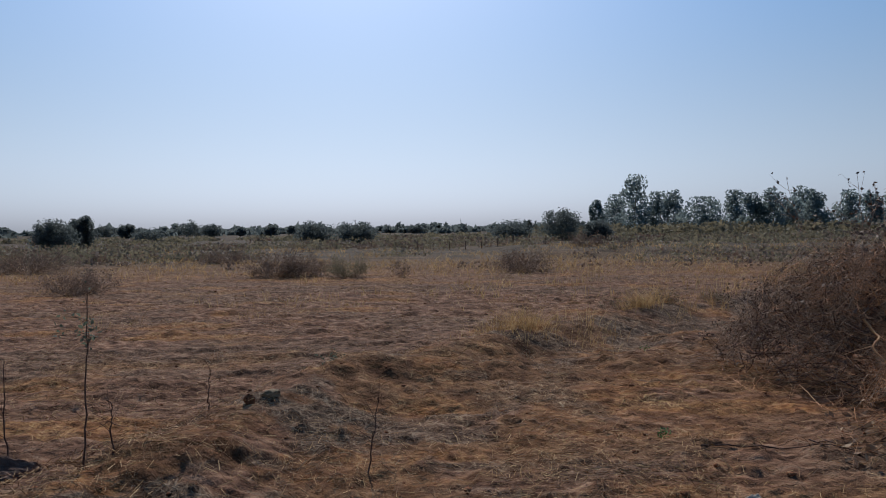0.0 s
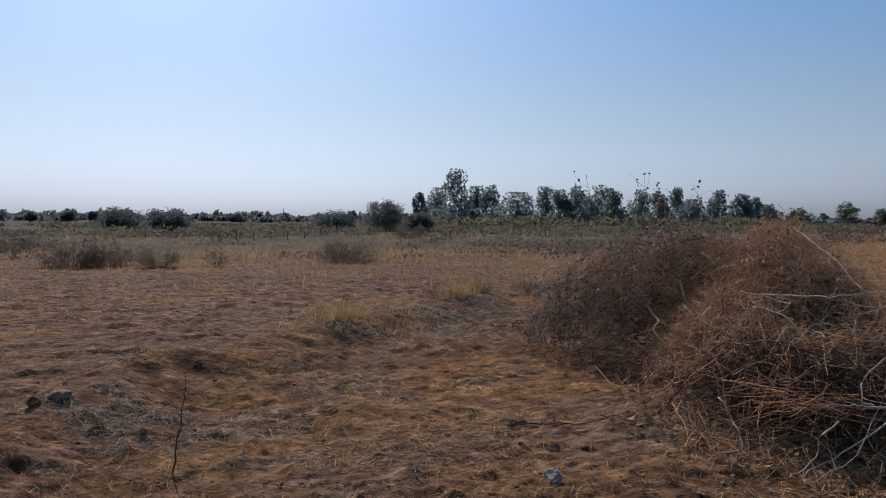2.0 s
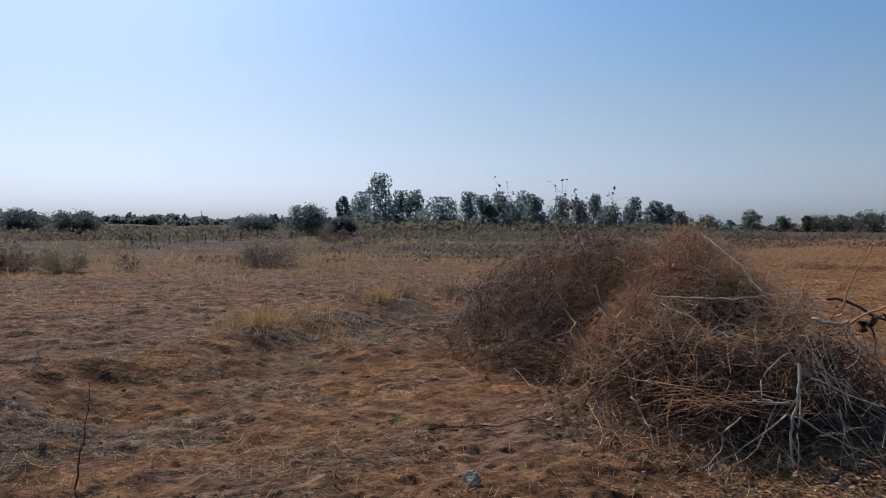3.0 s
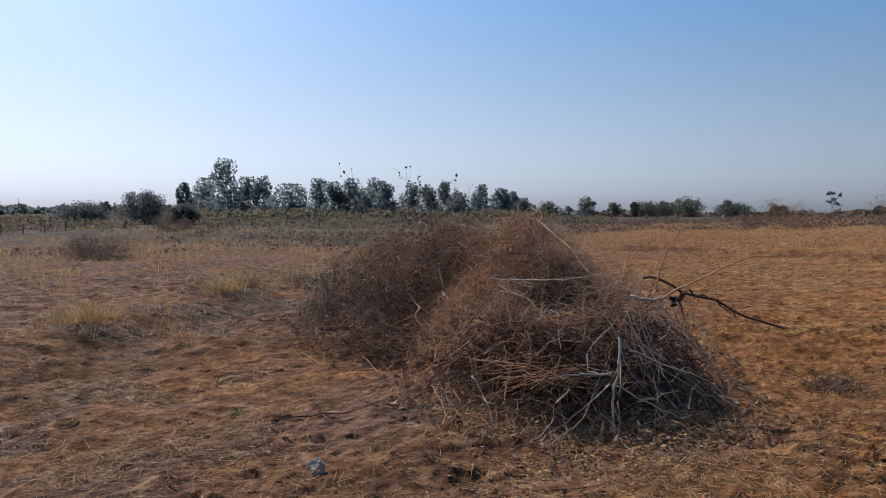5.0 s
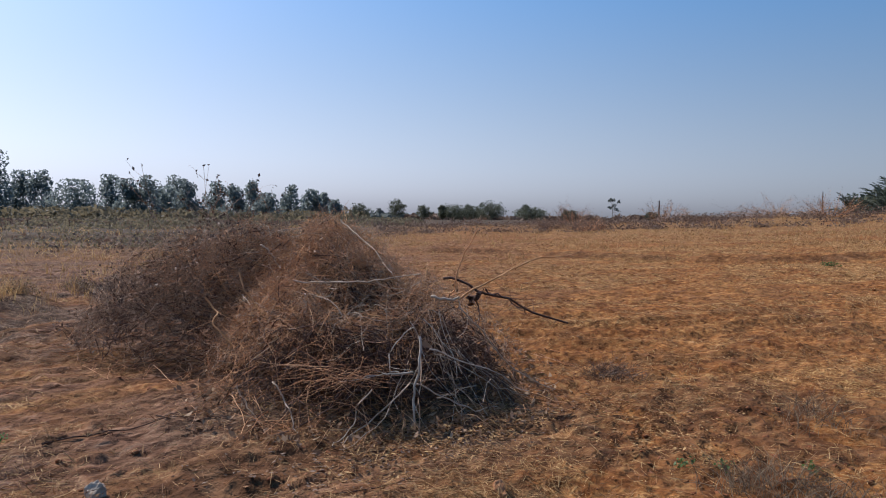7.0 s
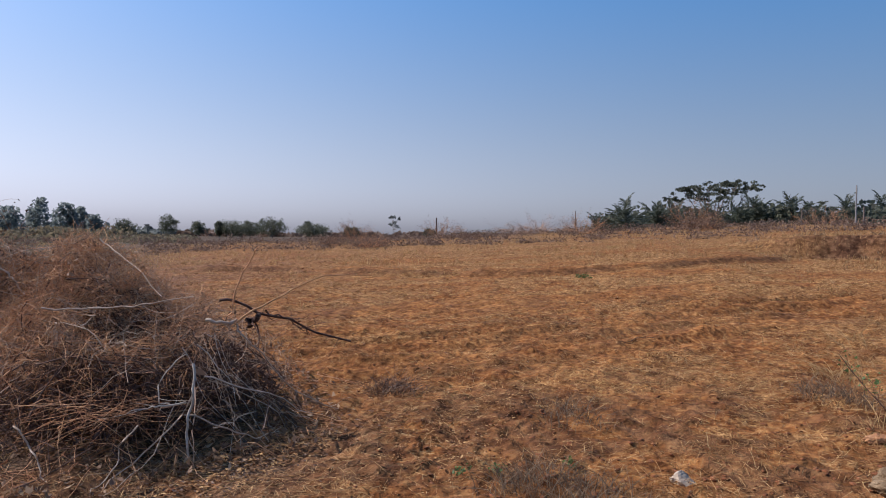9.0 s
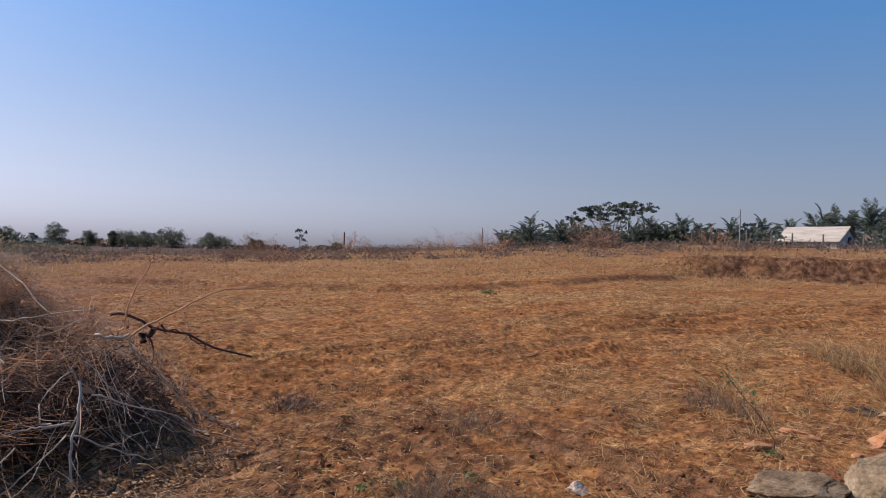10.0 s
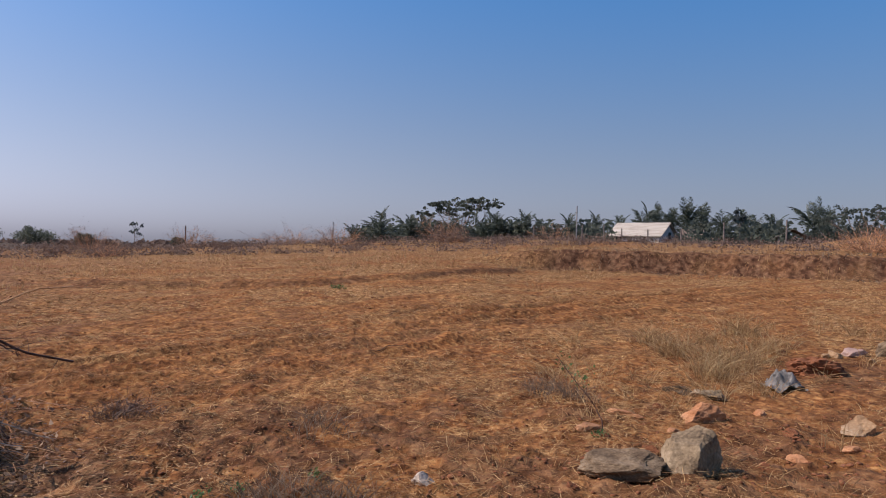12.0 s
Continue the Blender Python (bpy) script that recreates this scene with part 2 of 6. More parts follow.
def surface(name, colours, scale=6.0, rough=0.85, bump=0.3, island=0.6, glow=0.0, metal=0.0, stretch=(1, 1, 1), through_light=0.0):
    """Base colour from a ramp over noise and, by island, a random share; fine bump."""
    m, nodes, links, bsdf = nodes_of(name)
    co, mp = nodes.new("ShaderNodeTexCoord"), nodes.new("ShaderNodeMapping")
    mp.inputs["Scale"].default_value = stretch
    links.new(co.outputs["Object"], mp.inputs["Vector"])
    tex, fine, geo = nodes.new("ShaderNodeTexNoise"), nodes.new("ShaderNodeTexNoise"), nodes.new("ShaderNodeNewGeometry")
    tex.inputs["Scale"].default_value, tex.inputs["Detail"].default_value = scale, 5
    fine.inputs["Scale"].default_value, fine.inputs["Detail"].default_value = scale * 9, 3
    links.new(mp.outputs[0], tex.inputs["Vector"])
    links.new(mp.outputs[0], fine.inputs["Vector"])
    mix = nodes.new("ShaderNodeMix")
    mix.inputs["Factor"].default_value = island
    both = nodes.new("ShaderNodeMath")
    both.operation = "MULTIPLY_ADD"
    both.inputs[1].default_value = 0.35
    links.new(fine.outputs["Fac"], both.inputs[0])
    part_of = nodes.new("ShaderNodeMath")
    part_of.operation = "MULTIPLY"
    part_of.inputs[1].default_value = 0.65
    links.new(tex.outputs["Fac"], part_of.inputs[0])
    links.new(part_of.outputs[0], both.inputs[2])
    wide = nodes.new("ShaderNodeMapRange")
    wide.inputs["From Min"].default_value, wide.inputs["From Max"].default_value = 0.3, 0.7
    links.new(both.outputs[0], wide.inputs["Value"])
    links.new(wide.outputs[0], mix.inputs["A"])
    links.new(geo.outputs["Random Per Island"], mix.inputs["B"])
    ramp = ramp_node(nodes, colours)
    links.new(mix.outputs["Result"], ramp.inputs[0])
    links.new(ramp.outputs[0], bsdf.inputs["Base Color"])
    bsdf.inputs["Roughness"].default_value, bsdf.inputs["Metallic"].default_value = rough, metal
    bsdf.inputs["Specular IOR Level"].default_value = 0.25
    if bump:
        b = nodes.new("ShaderNodeBump")
        b.inputs["Strength"].default_value, b.inputs["Distance"].default_value = bump, 0.02
        links.new(both.outputs[0], b.inputs["Height"])
        links.new(b.outputs[0], bsdf.inputs["Normal"])
    if through_light:
        tr, add = nodes.new("ShaderNodeBsdfTranslucent"), nodes.new("ShaderNodeMixShader")
        links.new(ramp.outputs[0], tr.inputs["Color"])
        add.inputs[0].default_value = through_light
        links.new(bsdf.outputs[0], add.inputs[1])
        links.new(tr.outputs[0], add.inputs[2])
        links.new(add.outputs[0], nodes["Material Output"].inputs["Surface"])
    return m


def soil_material():
    m, nodes, links, bsdf = nodes_of("soil_and_straw")
    geo = nodes.new("ShaderNodeNewGeometry")

    def noise_at(scale, detail=5, stretch=(1, 1, 1)):
        mp, t = nodes.new("ShaderNodeMapping"), nodes.new("ShaderNodeTexNoise")
        mp.inputs["Scale"].default_value = stretch
        t.inputs["Scale"].default_value, t.inputs["Detail"].default_value = scale, detail
        links.new(geo.outputs["Position"], mp.inputs["Vector"])
        links.new(mp.outputs[0], t.inputs["Vector"])
        return t.outputs["Fac"]

    def attr(key):
        a = nodes.new("ShaderNodeAttribute")
        a.attribute_name = key
        return a.outputs["Fac"]

    def mixed(fac, a, b):
        x = nodes.new("ShaderNodeMix")
        x.data_type = "RGBA"
        links.new(fac, x.inputs["Factor"])
        links.new(a, x.inputs["A"])
        links.new(b, x.inputs["B"])
        return x.outputs["Result"]

    def ramped(fac, colours):
        r = ramp_node(nodes, colours)
        links.new(fac, r.inputs[0])
        return r.outputs[0]

    soil = ramped(noise_at(14, 12), [(0.33, (0.19, 0.075, 0.025)), (0.45, (0.31, 0.128, 0.041)), (0.55, (0.42, 0.190, 0.062)), (0.67, (0.55, 0.300, 0.112))])
    damp = ramped(noise_at(1.1, 8), [(0.4, (0.76, 0.71, 0.68)), (0.6, (1.04, 1.03, 1.0))])
    shade = nodes.new("ShaderNodeMix")
    shade.data_type, shade.blend_type = "RGBA", "MULTIPLY"
    shade.inputs["Factor"].default_value = 1.0
    links.new(soil, shade.inputs["A"])
    links.new(damp, shade.inputs["B"])
    soil = shade.outputs["Result"]
    def fibres(turn, along, across):
        mp, t = nodes.new("ShaderNodeMapping"), nodes.new("ShaderNodeTexNoise")
        mp.vector_type = "TEXTURE"
        mp.inputs["Rotation"].default_value = (0, 0, radians(turn))
        mp.inputs["Scale"].default_value = (1 / along, 1 / across, 0.05)
        t.inputs["Scale"].default_value, t.inputs["Detail"].default_value, t.inputs["Distortion"].default_value = 1.0, 3, 0.6
        links.new(geo.outputs["Position"], mp.inputs["Vector"])
        links.new(mp.outputs[0], t.inputs["Vector"])
        return t.outputs["Fac"]

    def most(a, b):
        x = nodes.new("ShaderNodeMath")
        x.operation = "MAXIMUM"
        links.new(a, x.inputs[0])
        links.new(b, x.inputs[1])
        return x.outputs[0]

    straws = most(most(fibres(8, 8, 60), fibres(62, 7, 55)), most(fibres(-34, 8, 65), fibres(100, 6, 50)))
    straw = ramped(straws, [(0.5, (0.14, 0.058, 0.022)), (0.57, (0.33, 0.160, 0.060)), (0.63, (0.49, 0.275, 0.100)), (0.71, (0.74, 0.520, 0.230))])
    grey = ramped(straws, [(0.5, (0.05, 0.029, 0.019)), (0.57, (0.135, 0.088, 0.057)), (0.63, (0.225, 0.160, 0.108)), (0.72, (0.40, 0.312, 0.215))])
    far = ramped(noise_at(0.6, 10, (0.6, 1.4, 1)), [(0.36, (0.050, 0.040, 0.028)), (0.5, (0.115, 0.085, 0.056)), (0.66, (0.20, 0.14, 0.092))])
    patch = ramped(noise_at(3.2, 12), [(0.46, (0, 0, 0)), (0.6, (1, 1, 1))])
    c = mixed(patch, soil, straw)
    pale = ramped(noise_at(9, 12, (0.5, 1.6, 1)), [(0.36, (0.08, 0.038, 0.024)), (0.47, (0.185, 0.097, 0.061)), (0.56, (0.28, 0.155, 0.099)), (0.68, (0.41, 0.262, 0.174))])
    c = mixed(attr("litter"), c, straw)
    c = mixed(attr("bare"), c, soil)
    c = mixed(attr("tilled"), c, pale)
    c = mixed(attr("grey"), c, grey)
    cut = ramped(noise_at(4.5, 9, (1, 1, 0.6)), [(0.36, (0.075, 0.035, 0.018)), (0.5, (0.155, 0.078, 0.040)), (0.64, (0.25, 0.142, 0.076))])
    c = mixed(attr("far"), c, far)
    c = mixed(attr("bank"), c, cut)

    def worn(c, fac, low, high):
        k = nodes.new("ShaderNodeMix")
        k.data_type, k.blend_type = "RGBA", "MULTIPLY"
        k.inputs["Factor"].default_value = 1.0
        links.new(c, k.inputs["A"])
        links.new(ramped(fac, [(0.36, low), (0.5, tuple((a + b) / 2 for a, b in zip(low, high))), (0.66, high)]), k.inputs["B"])
        return k.outputs["Result"]

    # scuffed straw and crumbs: mottles a hand wide, and longer drag marks
    c = worn(c, noise_at(6, 9), (0.46, 0.43, 0.41), (0.90, 0.885, 0.875))
    c = worn(c, fibres(-42, 0.55, 4.5), (0.86, 0.83, 0.80), (1.1, 1.1, 1.09))
    links.new(c, bsdf.inputs["Base Color"])
    bsdf.inputs["Roughness"].default_value = 0.95
    bsdf.inputs["Specular IOR Level"].default_value = 0.1
    b1, b2 = nodes.new("ShaderNodeBump"), nodes.new("ShaderNodeBump")
    b1.inputs["Strength"].default_value, b1.inputs["Distance"].default_value = 1.0, 0.045
    b2.inputs["Strength"].default_value, b2.inputs["Distance"].default_value = 0.9, 0.02
    links.new(noise_at(13, 10), b1.inputs["Height"])
    links.new(straws, b2.inputs["Height"])
    links.new(b1.outputs[0], b2.inputs["Normal"])
    links.new(b2.outputs[0], bsdf.inputs["Normal"])
    return m


SOIL = soil_material()
ORANGE_TWIG = surface("orange_tan_twig", [(0.0, (0.220, 0.095, 0.040)), (0.5, (0.470, 0.235, 0.098)), (1.0, (0.700, 0.440, 0.225))], 9, 0.75, 0, 0.7)
MOWN = surface("mown_straw", [(0.0, (0.136, 0.052, 0.019)), (0.5, (0.347, 0.185, 0.064)), (1.0, (0.573, 0.400, 0.178))], 4, 0.75, 0, 0.8)
STRAW = surface("straw", [(0.0, (0.098, 0.035, 0.013)), (0.5, (0.279, 0.137, 0.047)), (1.0, (0.498, 0.328, 0.140))], 4, 0.7, 0, 0.75)
GREY_STRAW = surface("weathered_straw", [(0.0, (0.053, 0.037, 0.027)), (0.5, (0.176, 0.125, 0.080)), (1.0, (0.353, 0.275, 0.180))], 4, 0.8, 0, 0.75, through_light=0.4)
DRY_GRASS = surface("dry_grass", [(0.0, (0.197, 0.102, 0.045)), (0.5, (0.394, 0.242, 0.102)), (1.0, (0.590, 0.435, 0.217))], 1.5, 0.75, 0, 0.7, through_light=0.5)
CLOD = surface("red_clod", [(0.0, (0.076, 0.028, 0.013)), (0.5, (0.196, 0.073, 0.029)), (1.0, (0.279, 0.122, 0.056))], 14, 0.95, 0.6, 0.3)
GREY_TWIG = surface("grey_brown_twig", [(0.0, (0.165, 0.100, 0.064)), (0.5, (0.330, 0.215, 0.138)), (1.0, (0.520, 0.380, 0.260))], 9, 0.8, 0, 0.7)
BROWN_TWIG = surface("red_brown_twig", [(0.0, (0.215, 0.092, 0.044)), (0.5, (0.480, 0.230, 0.105)), (1.0, (0.700, 0.430, 0.230))], 9, 0.75, 0, 0.7)
PALE_TWIG = surface("bleached_twig", [(0.0, (0.228, 0.162, 0.104)), (0.5, (0.400, 0.305, 0.214)), (1.0, (0.590, 0.485, 0.372))], 14, 0.7, 0.3, 0.5)
WHITE_TWIG = surface("white_twig", [(0.0, (0.271, 0.212, 0.154)), (0.5, (0.433, 0.370, 0.289)), (1.0, (0.578, 0.524, 0.442))], 14, 0.7, 0.3, 0.4)
# bark of logs and branches; also darkens the heap's core in place of shade
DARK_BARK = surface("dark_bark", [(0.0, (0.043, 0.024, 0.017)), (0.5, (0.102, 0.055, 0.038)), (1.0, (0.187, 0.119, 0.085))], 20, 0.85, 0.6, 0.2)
TRUNK = surface("grey_bark", [(0.0, (0.09, 0.075, 0.06)), (0.5, (0.20, 0.17, 0.14)), (1.0, (0.36, 0.32, 0.27))], 5, 0.85, 0.5, 0.1, stretch=(3, 3, 0.7))
DRY_LEAF = surface("dry_leaf", [(0.0, (0.13, 0.075, 0.05)), (0.5, (0.28, 0.17, 0.10)), (1.0, (0.46, 0.32, 0.19))], 6, 0.7, 0, 0.8, through_light=0.2)
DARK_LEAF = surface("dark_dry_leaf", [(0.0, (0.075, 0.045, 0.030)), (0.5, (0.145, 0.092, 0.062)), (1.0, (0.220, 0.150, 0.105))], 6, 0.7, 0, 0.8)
# far row: leaf colour paled grey-blue to carry the haze of distance
HAZED_EUCALYPT = surface("hazed_eucalypt_leaf", [(0.0, (0.132, 0.168, 0.162)), (0.5, (0.198, 0.234, 0.222)), (1.0, (0.270, 0.306, 0.282))], 0.5, 0.75, 0, 0.6, through_light=0.65)
GREEN_LEAF = surface("green_leaf", [(0.0, (0.060, 0.070, 0.049)), (0.5, (0.098, 0.110, 0.077)), (1.0, (0.145, 0.156, 0.114))], 0.7, 0.6, 0, 0.6, through_light=0.7)
DARK_GREEN = surface("thorn_leaf", [(0.0, (0.071, 0.086, 0.084)), (0.5, (0.109, 0.124, 0.118)), (1.0, (0.154, 0.169, 0.152))], 0.7, 0.65, 0, 0.6, through_light=0.75)
SCRUB_LEAF = surface("scrub_leaf", [(0.0, (0.117, 0.099, 0.059)), (0.5, (0.183, 0.155, 0.097)), (1.0, (0.261, 0.217, 0.141))], 0.3, 0.7, 0, 0.55, through_light=0.5)
BROWN_SCRUB = surface("brown_scrub", [(0.0, (0.105, 0.068, 0.050)), (0.5, (0.185, 0.125, 0.090)), (1.0, (0.280, 0.200, 0.145))], 0.6, 0.8, 0, 0.6, through_light=0.3)
WEED = surface("weed_leaf", [(0.0, (0.050, 0.085, 0.030)), (0.5, (0.095, 0.160, 0.050)), (1.0, (0.170, 0.260, 0.085))], 4, 0.5, 0, 0.6, through_light=0.4)
PALM_LEAF = surface("palm_leaf", [(0.0, (0.045, 0.058, 0.040)), (0.5, (0.080, 0.096, 0.066)), (1.0, (0.150, 0.165, 0.120))], 0.6, 0.45, 0, 0.5, through_light=0.3)
GREY_ROCK = surface("grey_rock", [(0.0, (0.043, 0.027, 0.014)), (0.5, (0.223, 0.158, 0.086)), (1.0, (0.403, 0.311, 0.192))], 5, 0.85, 0.7, 0.0)
BROWN_ROCK = surface("earthy_rock", [(0.0, (0.034, 0.018, 0.008)), (0.5, (0.136, 0.090, 0.048)), (1.0, (0.292, 0.211, 0.123))], 6, 0.9, 0.8, 0.0, stretch=(1, 1, 3))
CREAM_ROCK = surface("cream_rock", [(0.0, (0.187, 0.100, 0.045)), (0.5, (0.332, 0.204, 0.101)), (1.0, (0.459, 0.328, 0.196))], 7, 0.85, 0.6, 0.0)
PALE_ROCK = surface("pale_quartz", [(0.0, (0.281, 0.207, 0.136)), (0.5, (0.429, 0.340, 0.245)), (1.0, (0.546, 0.459, 0.354))], 9, 0.8, 0.5, 0.0)
ORANGE_ROCK = surface("laterite", [(0.0, (0.228, 0.090, 0.034)), (0.45, (0.399, 0.180, 0.075)), (1.0, (0.532, 0.295, 0.150))], 8, 0.9, 0.7, 0.0)
WHITEWASH = surface("old_whitewash", [(0.0, (0.433, 0.363, 0.291)), (0.5, (0.684, 0.605, 0.510)), (1.0, (0.844, 0.781, 0.686))], 1.4, 0.9, 0.3, 0.0)
SHEET = surface("cement_roof_sheet", [(0.0, (0.240, 0.200, 0.150)), (0.5, (0.410, 0.355, 0.275)), (1.0, (0.520, 0.465, 0.375))], 1.0, 0.8, 0.2, 0.0, stretch=(3, 0.6, 1))
THATCH = surface("dark_thatch", [(0.0, (0.05, 0.04, 0.03)), (0.5, (0.11, 0.09, 0.07)), (1.0, (0.20, 0.17, 0.13))], 5, 0.95, 0.8, 0.2)
BROWN_ROOF = surface("weathered_roof_cloth", [(0.0, (0.08, 0.055, 0.04)), (0.5, (0.17, 0.125, 0.09)), (1.0, (0.29, 0.22, 0.165))], 3, 0.9, 0.5, 0.1)
# near-black colour that stands for unlit interiors
INTERIOR_SHADE = surface("painted_interior_shade", [(0.0, (0.02, 0.018, 0.015)), (1.0, (0.05, 0.045, 0.04))], 3, 0.95, 0.2, 0.0)
STEEL = surface("dull_steel", [(0.0, (0.16, 0.15, 0.14)), (1.0, (0.34, 0.33, 0.31))], 9, 0.6, 0.2, 0.0, metal=0.3)
STONE_POST = surface("granite_post", [(0.0, (0.100, 0.080, 0.065)), (0.5, (0.170, 0.140, 0.115)), (1.0, (0.260, 0.220, 0.180))], 12, 0.9, 0.5, 0.0)
SACK = surface("grey_plastic_sheet", [(0.0, (0.065, 0.058, 0.047)), (0.5, (0.144, 0.130, 0.108)), (1.0, (0.266, 0.245, 0.209))], 9, 0.6, 0.7, 0.0)
PINK = surface("pink_plaster_lump", [(0.0, (0.255, 0.145, 0.102)), (0.5, (0.357, 0.230, 0.170)), (1.0, (0.442, 0.306, 0.238))], 9, 0.8, 0.4, 0.0)

# ---- ground: one sheet to the horizon, finer near the walk ----
def build_ground():
    az = np.concatenate([np.arange(-46, 132, 0.33), np.arange(132, 314, 2.0)])
    r = [0.0, 0.4, 0.8, 1.2, 1.6, 2.0, 2.4, 2.8, 3.1]
    while r[-1] < 36:
        r.append(r[-1] * 1.0046)
    while r[-1] < 80:
        r.append(r[-1] * 1.02)
    while r[-1] < 4600:
        r.append(r[-1] * 1.07)
    r = np.array(r)
    A, R = np.meshgrid(np.radians(az), r, indexing="ij")
    x, y = R * np.sin(A), R * np.cos(A)
    z = ground_z(x, y)
    z = z * (1 - step(300, 900, R))
    n, k = A.shape
    i, j = np.meshgrid(np.arange(n), np.arange(k - 1), indexing="ij")
    i2 = (i + 1) % n
    faces = np.stack([i * k + j, i * k + j + 1, i2 * k + j + 1, i2 * k + j], -1).reshape(-1, 4)
    verts = np.stack([x, y, z], -1).reshape(-1, 3)
    d, side = to_line(x, y, BERM)
    left = (side > 0) * step(0.4, 3.0, d)
    off = d * side + 0.9 * (fbm(x * 1.1, y * 1.1, 32, 3) - 0.5)
    own = (1 - step(-0.15, 0.3, off)) * (1 - step(15, 50, np.degrees(A) + 30 * (fbm(x * 0.8, y * 0.8, 34, 2) - 0.5))) * np.exp(-(off / 3.2) ** 2)
    grey = 0.95 * own * np.exp(-((off + 0.4) / 0.8) ** 2) * step(0.4, 0.54, fbm(x * 1.5, y * 1.5, 31, 3))
    grey = np.maximum(grey, own * 0.85 * step(0.41, 0.55, fbm(x * 1.1, y * 1.6, 35, 3)))
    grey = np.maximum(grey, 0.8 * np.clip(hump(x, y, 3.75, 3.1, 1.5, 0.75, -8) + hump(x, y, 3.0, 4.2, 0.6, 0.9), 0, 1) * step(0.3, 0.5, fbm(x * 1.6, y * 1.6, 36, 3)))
    grey = np.maximum(grey, left * 0.35 * step(0.5, 0.64, fbm(x * 0.35, y * 0.8, 33, 3)))
    litter = np.maximum(0.2 * left, (0.85 + 0.1 * step(12, 18, R)) * step(44, 70, np.degrees(A)) * step(0.4 - 0.12 * step(12, 20, R), 0.54 - 0.12 * step(12, 20, R), fbm(x * 0.5, y * 0.5, 39, 3)))
    litter = np.maximum(litter, 0.35 * (1 - step(35, 60, np.degrees(A))) * (1 - step(12, 18, R)) * step(0.34, 0.5, fbm(x * 0.9, y * 0.9, 40, 3)))
    cut_soil_and_shade = step(89, 96, np.degrees(A)) * (1 - step(126, 132, np.degrees(A))) * step(-0.15, 0.1, R - bank_edge(x, y)) * (1 - step(1.0, 1.6, R - bank_edge(x, y)))
    # shadow line of the ridge along the third track, put into the soil colour
    furrow_shade, _ = to_line(x, y, TRACKS[2])
    furrow_shade = furrow_shade + 0.3 * (fbm(x * 0.5, y * 0.5, 92, 2) - 0.5)
    cut_soil_and_shade = np.maximum(cut_soil_and_shade, 0.7 * np.exp(-((furrow_shade - 0.35) / 0.17) ** 2) * step(0.3, 0.5, fbm(x * 0.4, y * 0.4, 93, 2)))
    cut_soil_and_shade = np.maximum(cut_soil_and_shade, 0.3 * step(0.6, 0.7, fbm(x * 1.2, y * 1.2, 95, 3)) * step(40, 55, np.degrees(A)) * (1 - step(12, 18, R)))
    cut_soil_and_shade = np.maximum(cut_soil_and_shade, 0.75 * np.clip(hump(x, y, 5.5, -2.4, 1.1, 1.1) + hump(x, y, 8.8, -4.6, 1.2, 1.2), 0, 1) * step(0.36, 0.5, fbm(x * 2, y * 2, 96, 3)))
    broken = (1 - step(6, 9, R)) * step(50, 62, np.degrees(A)) * step(0.47, 0.6, fbm(x * 2.0, y * 2.0, 101, 3))
    cut_soil_and_shade = np.maximum(cut_soil_and_shade, 0.6 * broken)
    far = step(20, 42, R) * (1 - 0.8 * step(36, 52, np.degrees(A)) * (1 - step(140, 160, np.degrees(A))) * (1 - step(40, 70, R)))
    scar = np.clip(hump(x, y, -0.4, 6.3, 0.8, 0.3) + hump(x, y, 1.9, 7.2, 0.9, 0.35, 40) + hump(x, y, 1.9, 3.3, 1.0, 0.4) + 0.8 * hump(x, y, 2.7, 3.6, 0.5, 0.4) + 0.8 * hump(x, y, 0.6, 4.6, 0.5, 0.2), 0, 1)
    scar = np.maximum(scar, 0.85 * own * (1 - step(8, 12, R)) * step(0.43, 0.55, fbm(x * 1.7, y * 2.4, 29, 3)))
    grey = grey * (1 - 0.9 * scar)
    cut_soil_and_shade = np.maximum(cut_soil_and_shade, 0.9 * scar * step(0.3, 0.48, fbm(x * 1.8, y * 1.8, 97, 3)))
    me = np_mesh("ground", verts, faces, SOIL, True, {"bare": bareness(x, y).ravel(), "grey": np.clip(grey, 0, 1).ravel(), "litter": np.clip(litter, 0, 1).ravel(), "bank": (cut_soil_and_shade * (0.7 + 0.3 * step(0.3, 0.45, fbm(x * 0.8, y * 0.8, 37, 3)))).ravel(), "far": far.ravel(), "tilled": (0.92 * (1 - 0.85 * scar) * (1 - step(51, 77, np.abs((np.degrees(A) + 195) % 360 - 180) + 14 * (fbm(x * 0.6, y * 0.6, 30, 2) - 0.5))) * (1 - step(20, 40, R)) * (0.35 + 0.65 * step(0.28, 0.46, fbm(x * 0.7, y * 1.4, 38, 3)))).ravel()})
    return tagged(new("ground", me), "open red soil field strewn with dry straw", "ground", kind="structure")


build_ground()


def strewn(n, rmin, rmax, azmin, azmax, rs, keep):
    """Random places in a sector, more of them near, kept where keep(x, y) says."""
    r = rmin * (rmax / rmin) ** rs.rand(n)
    a = np.radians(azmin + (azmax - azmin) * rs.rand(n))
    x, y = r * np.sin(a), r * np.cos(a)
    ok = rs.rand(n) < keep(x, y)
    return x[ok], y[ok]


